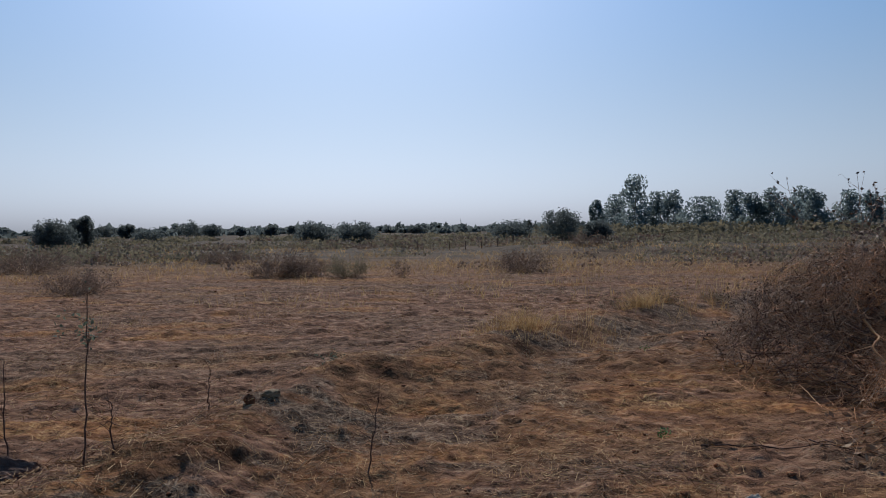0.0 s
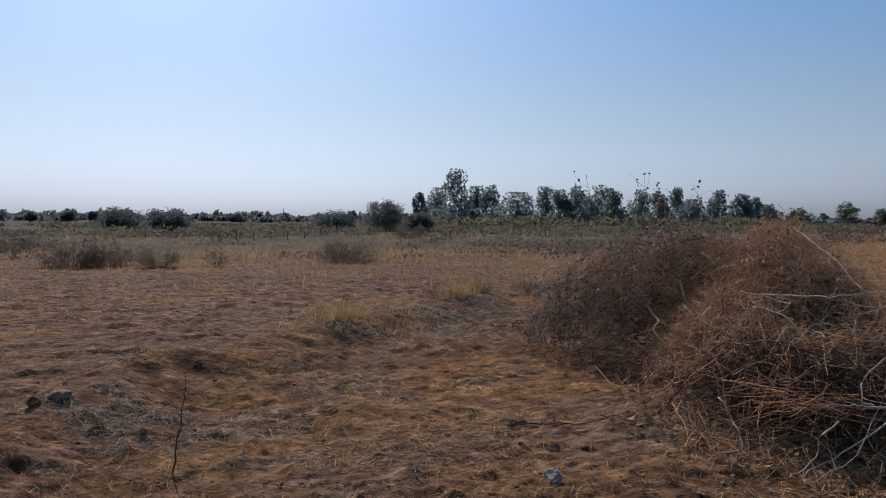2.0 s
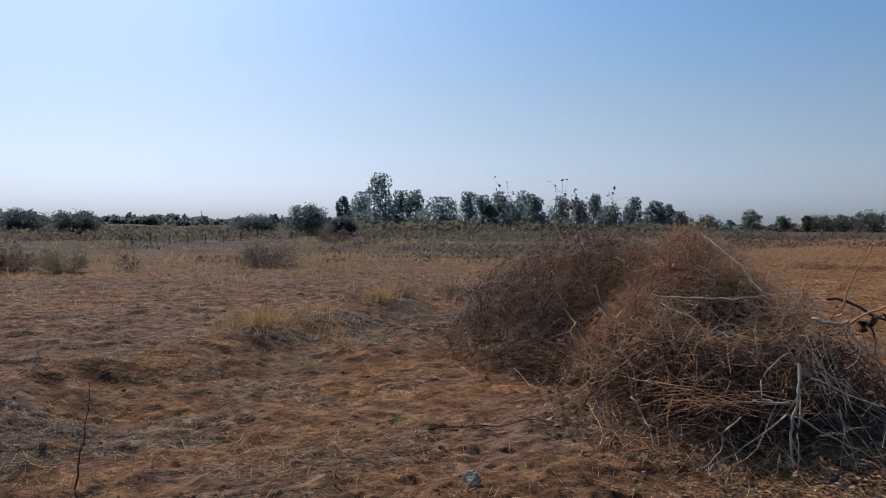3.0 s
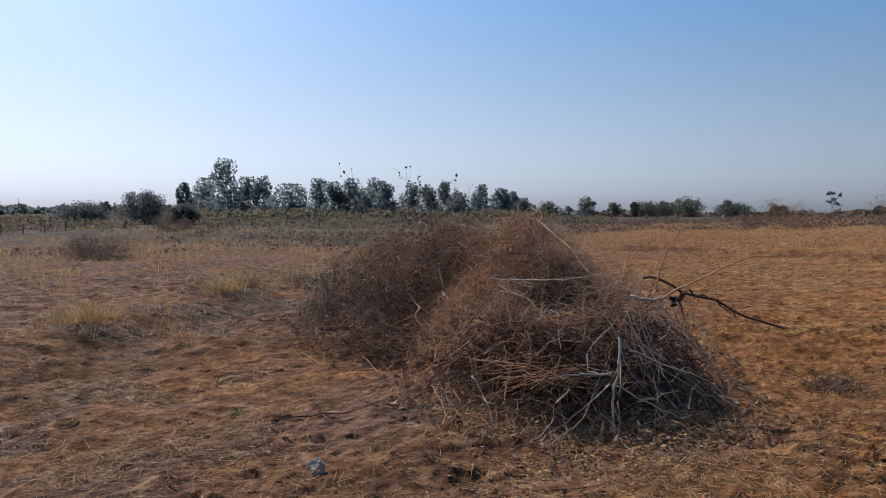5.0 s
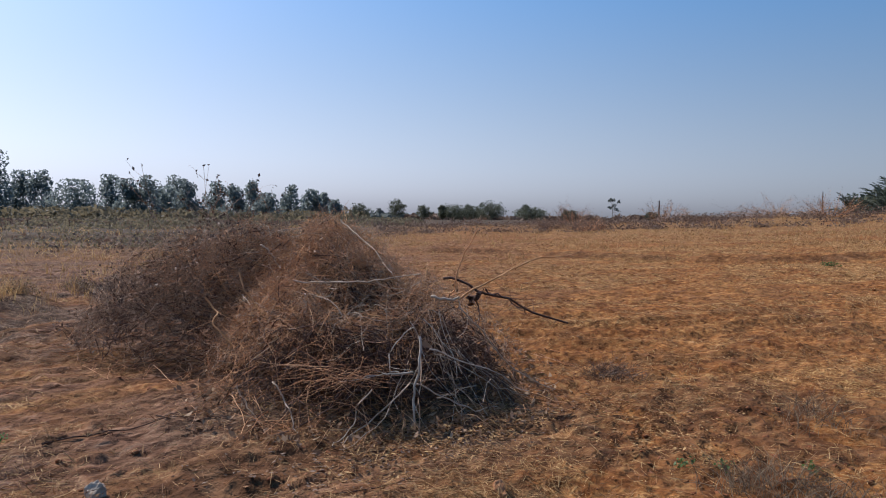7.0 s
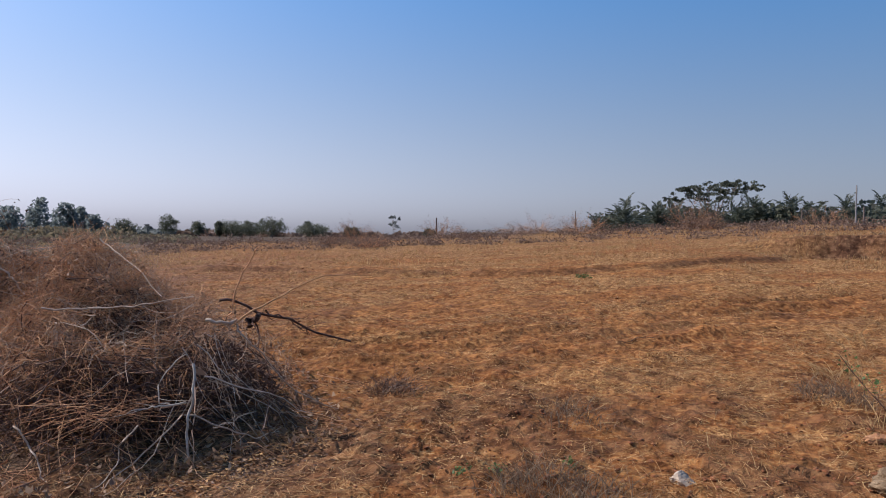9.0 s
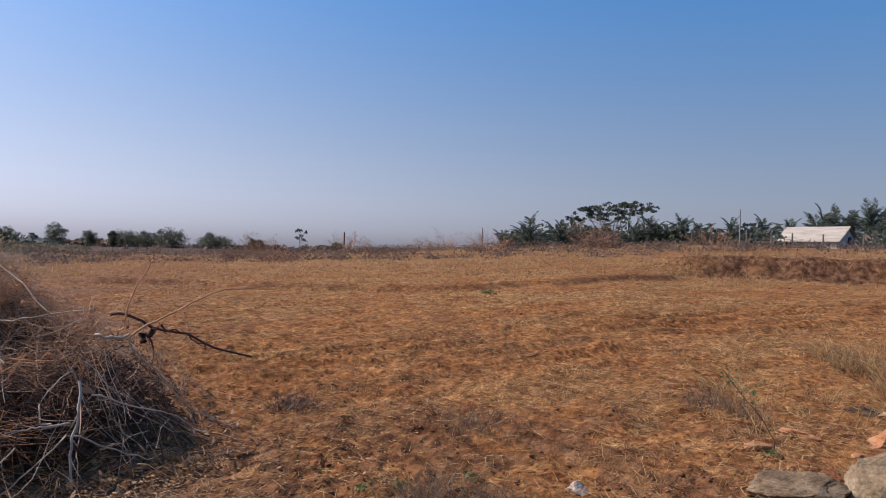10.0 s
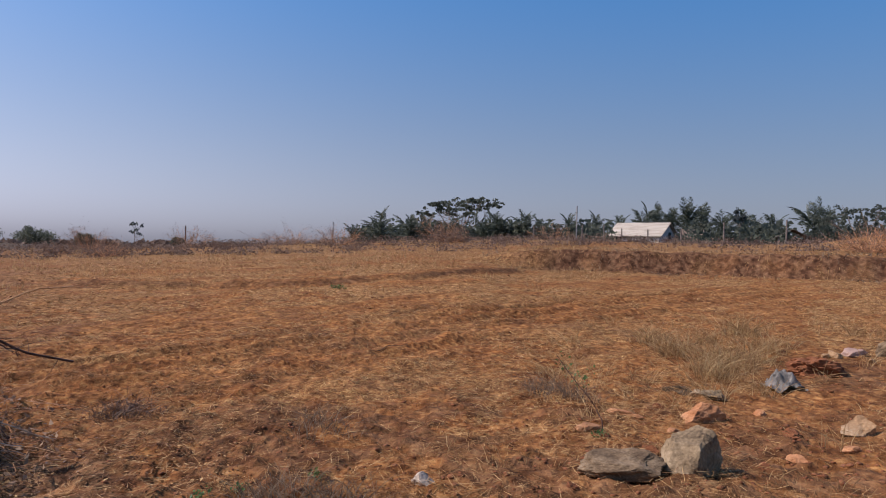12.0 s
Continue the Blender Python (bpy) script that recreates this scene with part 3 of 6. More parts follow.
def lying_straw(name, n, rmin, rmax, keep, length, width, material, label, seed, lift=0.012, flow=None):
    rs = np.random.RandomState(seed)
    x, y = strewn(n, rmin, rmax, -42, 128, rs, keep)
    m = len(x)
    a, ln = rs.rand(m) * 2 * np.pi, length * (0.4 + 1.1 * rs.rand(m))
    if flow is not None:
        a = radians(flow) + rs.normal(size=m) * 0.8
    t = np.array([-0.5, 0.5])
    px, py = x[:, None] + np.cos(a)[:, None] * ln[:, None] * t, y[:, None] + np.sin(a)[:, None] * ln[:, None] * t
    pz = ground_z(px, py) + lift + rs.rand(m, 1) * 0.02 + rs.rand(m, 2) * 0.05 * (rs.rand(m, 1) < 0.35)
    w = width * (0.5 + rs.rand(m, 1)) * np.maximum(1, np.hypot(x, y)[:, None] / 7) * np.array([1, 0.6])
    v, f = strips(np.stack([px, py, pz], -1), w, rs, 1.5)
    return tagged(new(name, np_mesh(name, v, f, material)), label, "straw", kind="stuff")


def straw_keep(x, y):
    _, side = to_line(x, y, BERM)
    near_bund = (side < 0) * (1 - step(25, 45, np.degrees(np.arctan2(x, y))))
    return (1 - 0.6 * near_bund) * (1 - 0.5 * (side > 0)) * (1 - 0.92 * bareness(x, y)) * (0.25 + 0.9 * step(0.4, 0.62, fbm(x * 0.9, y * 0.9, 55, 3)))


def berm_keep(x, y):
    d, side = to_line(x, y, BERM)
    patch = step(0.46, 0.6, fbm(x * 1.3, y * 1.5, 31, 3))
    return patch * (np.exp(-(d / np.where(side > 0, 0.3, 0.9)) ** 2) + 0.5 * hump(x, y, 0.3, 5.2, 2.0, 1.2)) + 0.03 * (side > 0)


lying_straw("straw_litter", 340000, 3.2, 32, straw_keep, 0.065, 0.0031, STRAW, "yellow dry straw lying on the red soil", 101)
def swath_keep(x, y):
    return (1 - 0.9 * bareness(x, y)) * step(0.46, 0.6, fbm(x * 1.6 + 1.6 * y, y * 0.8 - 0.8 * x, 56, 3)) * (0.35 * step(45, 60, np.degrees(np.arctan2(x, y))) + 0.65 * step(68, 90, np.degrees(np.arctan2(x, y))))


lying_straw("mown_straw", 190000, 4.5, 34, swath_keep, 0.10, 0.0028, MOWN, "pale mown straw lying in swaths on red soil", 103, 0.015, -42)
lying_straw("weathered_straw_litter", 90000, 3.0, 24, berm_keep, 0.065, 0.0026, GREY_STRAW, "grey weathered straw along the field bund", 102)


def grass(name, n, place, height, material, label, seed, width=0.004, lean=0.35, per=14, spread=0.09):
    """Upright dry grass in tufts of per blades; place(rs, n) gives the tufts."""
    rs = np.random.RandomState(seed)
    x, y = place(rs, n)
    m = len(x)
    tall = height * (0.45 + 0.8 * rs.rand(m))
    x, y, tall = np.repeat(x, per), np.repeat(y, per), np.repeat(tall, per)
    k = len(x)
    ox, oy = rs.normal(size=k) * spread, rs.normal(size=k) * spread
    tall = tall * (0.5 + 0.7 * rs.rand(k))
    dx, dy = ox / spread * 0.25 * lean + rs.normal(size=k) * lean, oy / spread * 0.25 * lean + rs.normal(size=k) * lean
    t = np.array([0, 0.4, 0.75, 1.0])
    px = (x + ox)[:, None] + (dx * tall)[:, None] * t ** 1.7
    py = (y + oy)[:, None] + (dy * tall)[:, None] * t ** 1.7
    pz = ground_z(x + ox, y + oy)[:, None] - 0.01 + tall[:, None] * (t - 0.25 * t ** 2 * np.minimum(1, np.hypot(dx, dy))[:, None])
    w = width * np.maximum(1, np.hypot(x, y) / 8)[:, None] * np.array([1, 0.9, 0.6, 0.15])
    v, f = strips(np.stack([px, py, pz], -1), w, rs)
    return tagged(new(name, np_mesh(name, v, f, material)), label, "dry grass", kind="stuff")


def along_berm(rs, n):
    i = rs.randint(5, 7, n)
    u = rs.rand(n)
    p = BERM[i] * (1 - u[:, None]) + BERM[i + 1] * u[:, None] + rs.normal(size=(n, 2)) * 0.3
    ok = fbm(p[:, 0] * 1.2, p[:, 1] * 1.2, 57, 2) > 0.42
    return p[ok, 0], p[ok, 1]


def behind_berm(rs, n):
    x, y = strewn(n, 9, 30, -30, 40, rs, lambda x, y: step(0.45, 0.6, fbm(x * 0.25, y * 0.5, 58, 3)) * (y > 13 + 0.15 * x))
    return x, y


def right_field(rs, n):
    return strewn(n, 6, 48, 52, 128, rs, lambda x, y: (1 - bareness(x, y)) * step(0.5, 0.62, fbm(x * 0.5, y * 0.5, 59, 3)) * step(14, 30, np.hypot(x, y)))


def bank_top(rs, n):
    return strewn(n, 27.5, 34, 90, 128, rs, lambda x, y: step(0.4, 0.6, fbm(x * 0.6, y * 0.6, 64, 3)))


def right_corner(rs, n):
    return strewn(n, 6.5, 16, 96, 126, rs, lambda x, y: step(0.42, 0.55, fbm(x * 0.9, y * 0.9, 60, 3)) * (1 - bareness(x, y)))


def sparse_near(rs, n):
    return strewn(n, 2.6, 32, -40, 125, rs, lambda x, y: 0.6 * step(0.5, 0.65, fbm(x * 1.3, y * 1.3, 62, 3)) * (1 - 0.8 * bareness(x, y)))


grass("bund_grass", 70, along_berm, 0.3, DRY_GRASS, "tall straw-yellow grass on the field bund", 111)
grass("bund_tussock_grass", 50, along_berm, 0.1, GREY_STRAW, "low grey tussocks on the field bund", 112, lean=0.7)
grass("far_field_grass", 480, behind_berm, 0.26, DRY_GRASS, "straw-coloured grass at the field edge", 113, width=0.006, per=10, spread=0.2)
def plain_edge(rs, n):
    return strewn(n, 24, 62, -42, 42, rs, lambda x, y: step(0.4, 0.58, fbm(x * 0.2, y * 0.35, 69, 3)))


grass("plain_grass", 1500, plain_edge, 0.3, DRY_GRASS, "dull dry grass over the edge of the plain", 120, width=0.005, per=8, spread=0.35, lean=0.6)
grass("slope_grass", 2600, right_field, 0.15, DRY_GRASS, "pale dry grass on the rising field", 114, width=0.006, per=9, spread=0.2)
def dull_tufts(rs, n):
    return strewn(n, 5, 40, 40, 128, rs, lambda x, y: step(0.5, 0.6, fbm(x * 0.8, y * 0.8, 65, 3)) * (1 - 0.7 * bareness(x, y)))


def crest(rs, n):
    return strewn(n, 24, 52, 42, 100, rs, lambda x, y: step(0.42, 0.58, fbm(x * 0.3, y * 0.3, 68, 3)))


grass("crest_grass", 1500, crest, 0.17, DRY_GRASS, "faded dry grass over the far slope", 119, width=0.005, per=8, spread=0.25, lean=0.5)
grass("dull_tuft_growth", 1100, dull_tufts, 0.11, DRY_GRASS, "small dull tufts of dead grass on the field", 118, width=0.005, per=8, spread=0.07, lean=0.7)
grass("bank_grass", 160, bank_top, 0.22, GREY_STRAW, "dull dry grass on the face of the bank", 117, width=0.006, per=8, spread=0.2, lean=0.6)
grass("corner_grass", 230, right_corner, 0.26, DRY_GRASS, "dry grass tufts among the stones", 115, width=0.006, lean=0.8)
grass("stubble", 5200, sparse_near, 0.075, STRAW, "short straw stubble in the soil", 116, lean=0.9, per=8, spread=0.05)


def litter_at(name, cx, cy, rx, ry, n, size, material, label, seed):
    rs = np.random.RandomState(seed)
    x, y = cx + rs.normal(size=n) * rx, cy + rs.normal(size=n) * ry
    c = np.stack([x, y, ground_z(x, y) + 0.008 + 0.015 * rs.rand(n)], -1)
    v, f = leaf_cards(c, size, rs, 2.2)
    v[:, 2] = np.maximum(v[:, 2] * 0.35 + np.repeat(c[:, 2], 4) * 0.65, 0 * v[:, 2] - 1)
    return tagged(new(name, np_mesh(name, v, f, material)), label, "leaf litter", kind="stuff")


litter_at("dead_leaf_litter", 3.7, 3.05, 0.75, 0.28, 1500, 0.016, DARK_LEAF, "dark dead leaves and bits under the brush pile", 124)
litter_at("straw_chips", 4.85, 1.9, 0.5, 0.25, 700, 0.014, STRAW, "pale yellow chips of straw on red soil", 121)
litter_at("leaf_chips", 3.75, 2.9, 0.55, 0.2, 1300, 0.018, STRAW, "pale dry leaves beside the brush pile", 122)
litter_at("straw_scraps", 6.3, 2.5, 0.9, 0.5, 500, 0.014, STRAW, "scraps of pale straw on red soil", 123)


def tufts_at(*spots):
    pts = np.array(spots)

    def place(rs, n):
        p = pts[rs.randint(0, len(pts), n)] + rs.normal(size=(n, 2)) * 0.12
        return p[:, 0], p[:, 1]
    return place


grass("grey_tufts", 46, tufts_at((4.2, 1.05), (4.3, 0.75), (4.1, 0.5), (7.4, -0.75), (7.2, -1.1), (5.6, 1.2)), 0.22, GREY_STRAW, "grey dried grass tufts in red soil", 131, lean=0.6, per=26)
grass("twiggy_tufts", 16, tufts_at((5.91, 2.93), (6.0, 2.85)), 0.17, DARK_LEAF, "small dark dried tuft on red soil", 132, lean=0.8, per=22)
grass("tall_tufts", 56, tufts_at((11.2, -3.5), (9.7, -3.7), (9.3, -3.2), (8.9, -3.3), (10.3, -4.2), (10.8, -2.6), (8.4, -2.9), (9.9, -2.8), (12.0, -4.4)), 0.36, DRY_GRASS, "tall straw-coloured grass tufts near the stones", 133, width=0.007, lean=0.65, per=30)
grass("bund_tall_tufts", 36, tufts_at((3.3, 11.05), (3.0, 10.8), (3.7, 11.5), (1.1, 8.8), (0.8, 8.6)), 0.36, DRY_GRASS, "orange-yellow grass tufts on the bund", 134, lean=0.45, per=26)

# ---- clods and stones ----
def lump(rs, sx, sy, sz, rough=0.12, sub=4, planes=()):
    """A faceted stone of about sx, sy, sz, its foot at z = 0."""
    bm = bmesh.new()
    bmesh.ops.create_icosphere(bm, subdivisions=sub, radius=0.5)
    shift = Vector(rs.rand(3) * 50)
    cuts = [(Vector(nrm).normalized(), d) for nrm, d in planes] or [(Vector(unit(rs.normal(size=3))), 0.22 + 0.18 * rs.rand()) for _ in range(10)]
    for v in bm.verts:
        p = v.co.copy()
        for nrm, d in cuts:
            over = p.dot(nrm) - d
            if over > 0:
                p -= nrm * over * 0.97
        p *= 1 + rough * (noise.noise(p * 3 + shift) + 0.5 * noise.noise(p * 8 + shift) + 0.3 * noise.noise(p * 19 + shift))
        if p.z < -0.28:
            p.z = -0.28
        v.co = Vector((p.x * sx, p.y * sy, (p.z + 0.28) * sz * 1.35))
    return bm


def bm_mesh(name, bm, material, smooth=False):
    me = bpy.data.meshes.new(name)
    bm.to_mesh(me)
    bm.free()
    if smooth:
        me.shade_smooth()
    me.materials.append(material)
    return me


def stone(name, x, y, size, material, label, seed, turn=0.0, sink=0.03, category="stone", group="", planes=(), rough=0.2):
    rs = np.random.RandomState(seed)
    ob = new(name, bm_mesh(name, lump(rs, *size, 0.32 if name == "earth_mound" else rough, 5 if size[0] > 0.3 else 4, planes), material))
    ob.matrix_basis = pose(x, y, float(ground_z(x, y)) - sink, 0, 0, turn)
    return tagged(ob, label, category, group)


stone("boulder", 5.1, -1.62, (0.42, 0.44, 0.33), GREY_ROCK, "blocky tan-grey boulder with pale top on red soil", 5, 0, 0.05, "rock", "rocks at the field corner",
      (((-0.25, 0.3, 0.9), 0.31), ((-0.72, -0.68, 0.05), 0.25), ((-0.7, 0.55, 0.45), 0.31), ((-0.9, 0.2, 0.3), 0.36), ((-0.1, 0.9, 0.4), 0.36), ((-0.6, -0.3, 0.75), 0.36), ((0.9, 0.1, 0.4), 0.36)), 0.13)
stone("flat_rock", 5.04, -1.12, (0.42, 0.62, 0.17), BROWN_ROCK, "broad flat brown rock half sunk in soil", 9, -6, 0.02, "rock", "rocks at the field corner",
      (((-0.35, 0.2, 0.9), 0.27), ((-0.95, -0.1, -0.2), 0.38), ((-0.75, 0.3, 0.6), 0.34), ((-0.2, -0.95, -0.3), 0.39), ((0, 0.9, 0.45), 0.38), ((0.9, 0, 0.3), 0.38), ((-0.5, -0.6, 0.6), 0.38)), 0.2)
stone("cream_stone", 6.3, -3.38, (0.3, 0.38, 0.2), CREAM_ROCK, "cream-coloured stone lying among dry grass", 12, 30, 0.04)
stone("orange_stone", 6.55, -2.1, (0.32, 0.46, 0.2), ORANGE_ROCK, "orange laterite stone bedded in loose soil", 14, 10, 0.05)
stone("orange_slab", 6.6, -1.45, (0.24, 0.34, 0.09), ORANGE_ROCK, "flat orange slab on red soil", 15, -20, 0.03)
stone("orange_slab", 5.98, -1.02, (0.18, 0.3, 0.09), ORANGE_ROCK, "small flat orange slab on red soil", 16, 35, 0.03)
stone("grey_slab", 7.5, -2.5, (0.26, 0.4, 0.12), GREY_ROCK, "flat grey slab sunk in dry grass", 34, 10, 0.03)
for k, (x, y, w) in enumerate(((5.55, -1.45, 0.15), (6.1, -1.75, 0.12), (6.2, -2.75, 0.16), (5.5, -2.5, 0.13), (7.0, -1.85, 0.12), (5.75, -3.0, 0.14), (5.3, -2.2, 0.1), (6.9, -2.75, 0.12), (4.75, -0.75, 0.1))):
    stone("soil_lump", x, y, (w, w * 1.3, w * 0.6), ORANGE_ROCK if k % 2 else CLOD, "hard orange lump of broken laterite soil", 160 + k, 40 * k, 0.02, "soil lump", "lumps in the corner soil")
stone("sunken_stone", 7.6, -2.2, (0.22, 0.42, 0.14), BROWN_ROCK, "flat brown stone sunk in dry grass", 13, 5, 0.04)
stone("pale_stone", 4.74, 0.22, (0.17, 0.24, 0.1), PALE_ROCK, "small pale stone in red soil", 17, 15, 0.03)
stone("pale_stone", 1.64, 3.6, (0.11, 0.12, 0.12), PALE_ROCK, "small whitish stone on bare red soil", 18, 50, 0.02)
stone("flat_stone", -1.33, 5.28, (0.14, 0.1, 0.05), GREY_ROCK, "flat grey stone on the bund edge", 19, 10, 0.01)
stone("dark_clod", -1.45, 5.12, (0.11, 0.11, 0.1), CLOD, "dark red earth clod on the bund edge", 20, 0, 0.02, "clod")
stone("charred_log", -2.52, 3.98, (0.5, 0.2, 0.17), DARK_BARK, "dark charred log lying in dry grass", 21, 12, 0.03, "log")
stone("brown_stone", 3.13, 2.08, (0.12, 0.1, 0.08), ORANGE_ROCK, "small brown stone near the brush pile", 22, 0, 0.02)
stone("plaster_block", 10.2, -5.35, (0.22, 0.5, 0.16), PINK, "broken pinkish plaster block by the grass", 23, 20, 0.03, "rubble", "rubble heap")
stone("rubble_stone", 10.3, -5.9, (0.4, 0.5, 0.3), BROWN_ROCK, "dull stone in a small rubble heap", 24, 0, 0.03, "rubble", "rubble heap")
stone("rubble_stone", 10.0, -4.95, (0.2, 0.28, 0.14), CREAM_ROCK, "pale stone in a small rubble heap", 25, 40, 0.03, "rubble", "rubble heap")
for k, (dx, yy, s) in enumerate(((-0.5, -5.3, 0.1), (-0.45, -5.6, 0.08), (-0.7, -5.8, 0.1), (-0.25, -4.8, 0.1))):
    stone("rubble_stone", 10.2 + dx, yy, (s, s * 1.2, s * 0.8), CREAM_ROCK, "small pale lump in a rubble heap", 26 + k, 0, 0.01, "rubble", "rubble heap")
stone("earth_mound", 8.95, -4.3, (0.5, 0.85, 0.28), CLOD, "low heap of loose red soil", 33, 10, 0.05, "soil heap")


def crumpled_sheet():
    """A plastic sheet thrown down in folds."""
    n = 26
    u, v = np.meshgrid(np.linspace(-1, 1, n), np.linspace(-1, 1, n), indexing="ij")
    fold = fbm(u * 2.4 + 9, v * 2.4, 151, 3)
    crease = np.abs(fbm(u * 3.1, v * 3.1 + 4, 155, 2) - 0.5)
    z = 0.22 * np.exp(-(u ** 2 + v ** 2) * 1.1) * (0.4 + fold) + 0.16 * crease
    x, y = 0.13 * u * (1 + 0.3 * fold), 0.19 * v * (1 + 0.3 * crease)
    top = np.stack([x, y, z], -1).reshape(-1, 3)
    i, j = np.meshgrid(np.arange(n - 1), np.arange(n - 1), indexing="ij")
    b = i * n + j
    f = np.stack([b, b + n, b + n + 1, b + 1], -1).reshape(-1, 4)
    ob = new("plastic_sheet", np_mesh("plastic_sheet", top, f, SACK))
    ob.matrix_basis = pose(7.95, -3.42, float(ground_z(7.95, -3.42)) - 0.02, 0, 0, 20)
    tagged(ob, "crumpled grey plastic sheet lying in dry grass", "plastic sheet")


crumpled_sheet()


def corner_soil(x, y):
    return np.clip(hump(x, y, 5.8, -2.4, 1.3, 1.5) + hump(x, y, 8.6, -4.3, 0.9, 1.0) + 0.8 * hump(x, y, 4.6, 0.2, 0.6, 1.2), 0, 1)


def clods(name, n, far, keep, big, label, seed):
    """Small broken clods over the worked ground, as one scatter."""
    rs = np.random.RandomState(seed)
    x, y = strewn(n, 2.4, far, -42, 126, rs, keep)
    shapes = []
    for k in range(6):
        bm = lump(rs, 1, 1 + 0.4 * rs.rand(), 0.45, 0.5, 1)
        bm.verts.ensure_lookup_table()
        shapes.append((np.array([v.co for v in bm.verts]), np.array([[v.index for v in f.verts] for f in bm.faces])))
        bm.free()
    z = ground_z(x, y)
    parts = []
    for i in range(len(x)):
        v, f = shapes[i % 6]
        s, a = (0.010 + big * rs.rand() ** 4) * max(1.0, math.hypot(x[i], y[i]) / 11), rs.rand() * 6.3
        c, n = math.cos(a), math.sin(a)
        parts.append((np.stack([v[:, 0] * c - v[:, 1] * n, v[:, 0] * n + v[:, 1] * c, v[:, 2]], -1) * s + np.array([x[i], y[i], z[i] - 0.15 * s]), f))
    v, f = joined(parts)
    tagged(new(name, np_mesh(name, v, f, CLOD)), label, "clods", kind="stuff")


clods("soil_clods", 8000, 36, lambda x, y: 0.35 + 0.65 * bareness(x, y), 0.06, "crumbled red clods scattered over the field", 77)
clods("corner_clods", 30000, 11, corner_soil, 0.06, "loose red clods among the stones", 78)


# ---- the brush pile ----
LOBES = ((4.65, 5.55, 1.3, 1.36), (3.95, 6.95, 1.2, 1.2), (3.62, 4.1, 0.9, 0.8), (4.32, 3.9, 0.98, 0.84), (5.1, 4.5, 1.05, 0.8), (4.16, 4.85, 1.1, 1.18), (4.25, 6.2, 1.05, 1.32), (4.42, 5.15, 1.0, 1.3))


def pile_top(x, y, lobes=LOBES):
    """Height of the heap, a lumpy cone round each lobe."""
    h = np.zeros(np.shape(x))
    lumps = 0.62 + 0.8 * fbm(x * 2.6, y * 2.6, 131, 3)
    for cx, cy, r, top in lobes:
        d = np.hypot(x - cx, y - cy) / r
        h = np.maximum(h, top * np.clip(1 - d ** 2.1, 0, 1) ** 0.85 * np.minimum(lumps, 1.12))
    return h


def tangle(n, lobes, length, radius, rs, up=0.15, over=0.06, curl=0.5, k=7, flat=0.7, shell=0.06, fan=0.0, bias=(0, 0, 0)):
    """Crooked twigs that fill the heap under pile_top; paths and radii. fan: how far they point out of their lobe."""
    n = n * 3
    pick = rs.randint(0, len(lobes), n)
    lob = np.array(lobes)[pick]
    a, q = rs.rand(n) * 2 * np.pi, np.sqrt(rs.rand(n)) * 0.95
    x, y = lob[:, 0] + np.cos(a) * q * lob[:, 2], lob[:, 1] + np.sin(a) * q * lob[:, 2]
    roof = pile_top(x, y)
    z = roof * (shell + (0.98 - shell) * rs.rand(n) ** 0.5)
    outward = np.stack([np.cos(a) * q, np.sin(a) * q, 0.5 * z], -1)
    way = unit(rs.normal(size=(n, 3)) * np.array([1, 1, flat]) + np.array([0, 0, up]) + fan * outward + np.array(bias))
    ln = length * (0.35 + 0.9 * rs.rand(n))
    p = [np.zeros((n, 3))]
    turn = rs.normal(size=(n, 3)) * curl
    for j in range(k - 1):
        way = unit(way + (turn + rs.normal(size=(n, 3)) * curl * 0.9) / k)
        p.append(p[-1] + way * (ln / (k - 1))[:, None])
    p = np.stack(p, 1)
    p = p - p.mean(1, keepdims=True) + np.stack([x, y, z], -1)[:, None]
    roof = pile_top(p[..., 0], p[..., 1])
    out = (p[..., 2] - roof).max(1) - over * (0.4 + 1.4 * rs.rand(n) ** 2)
    ok = ((roof > 0).mean(1) > 0.7) & (out < 0.05)
    ok &= np.cumsum(ok) <= n // 3
    p = p[ok]
    p[..., 2] = ground_z(p[..., 0], p[..., 1]) + np.maximum(p[..., 2], 0.012 + 0.04 * rs.rand(len(p), 1))
    rad = radius * (0.5 + 0.9 * rs.rand(len(p), 1)) * np.linspace(1, 0.35, k)
    return p, rad


def side_twigs(paths, per, length, radius, rs, k=4):
    """Short shoots that leave the given paths."""
    n = len(paths)
    i = np.repeat(np.arange(n), per)
    j = rs.randint(1, paths.shape[1] - 1, len(i))
    start = paths[i, j]
    way = unit(unit(paths[i, j + 1] - start) + rs.normal(size=(len(i), 3)) * 0.7)
    ln = length * (0.4 + 0.9 * rs.rand(len(i)))
    t = np.linspace(0, 1, k)
    bend = rs.normal(size=(len(i), 3)) * 0.25
    p = start[:, None] + (way[:, None] * t[None, :, None] + bend[:, None] * (t ** 2)[None, :, None]) * ln[:, None, None]
    rad = radius * (0.6 + 0.7 * rs.rand(len(i), 1)) * np.linspace(1, 0.4, k)
    return p, rad


def crooked(points, rs, k=14, wobble=0.03):
    """A smooth crooked path through a few plan points."""
    pts = np.array(points, float)
    u = np.linspace(0, len(pts) - 1, k)
    base = np.stack([np.interp(u, np.arange(len(pts)), pts[:, c]) for c in range(3)], -1)
    w = rs.normal(size=(k, 3)) * wobble
    w[1:-1] = (w[:-2] + w[1:-1] + w[2:]) / 2
    w[0] = 0
    return base + w


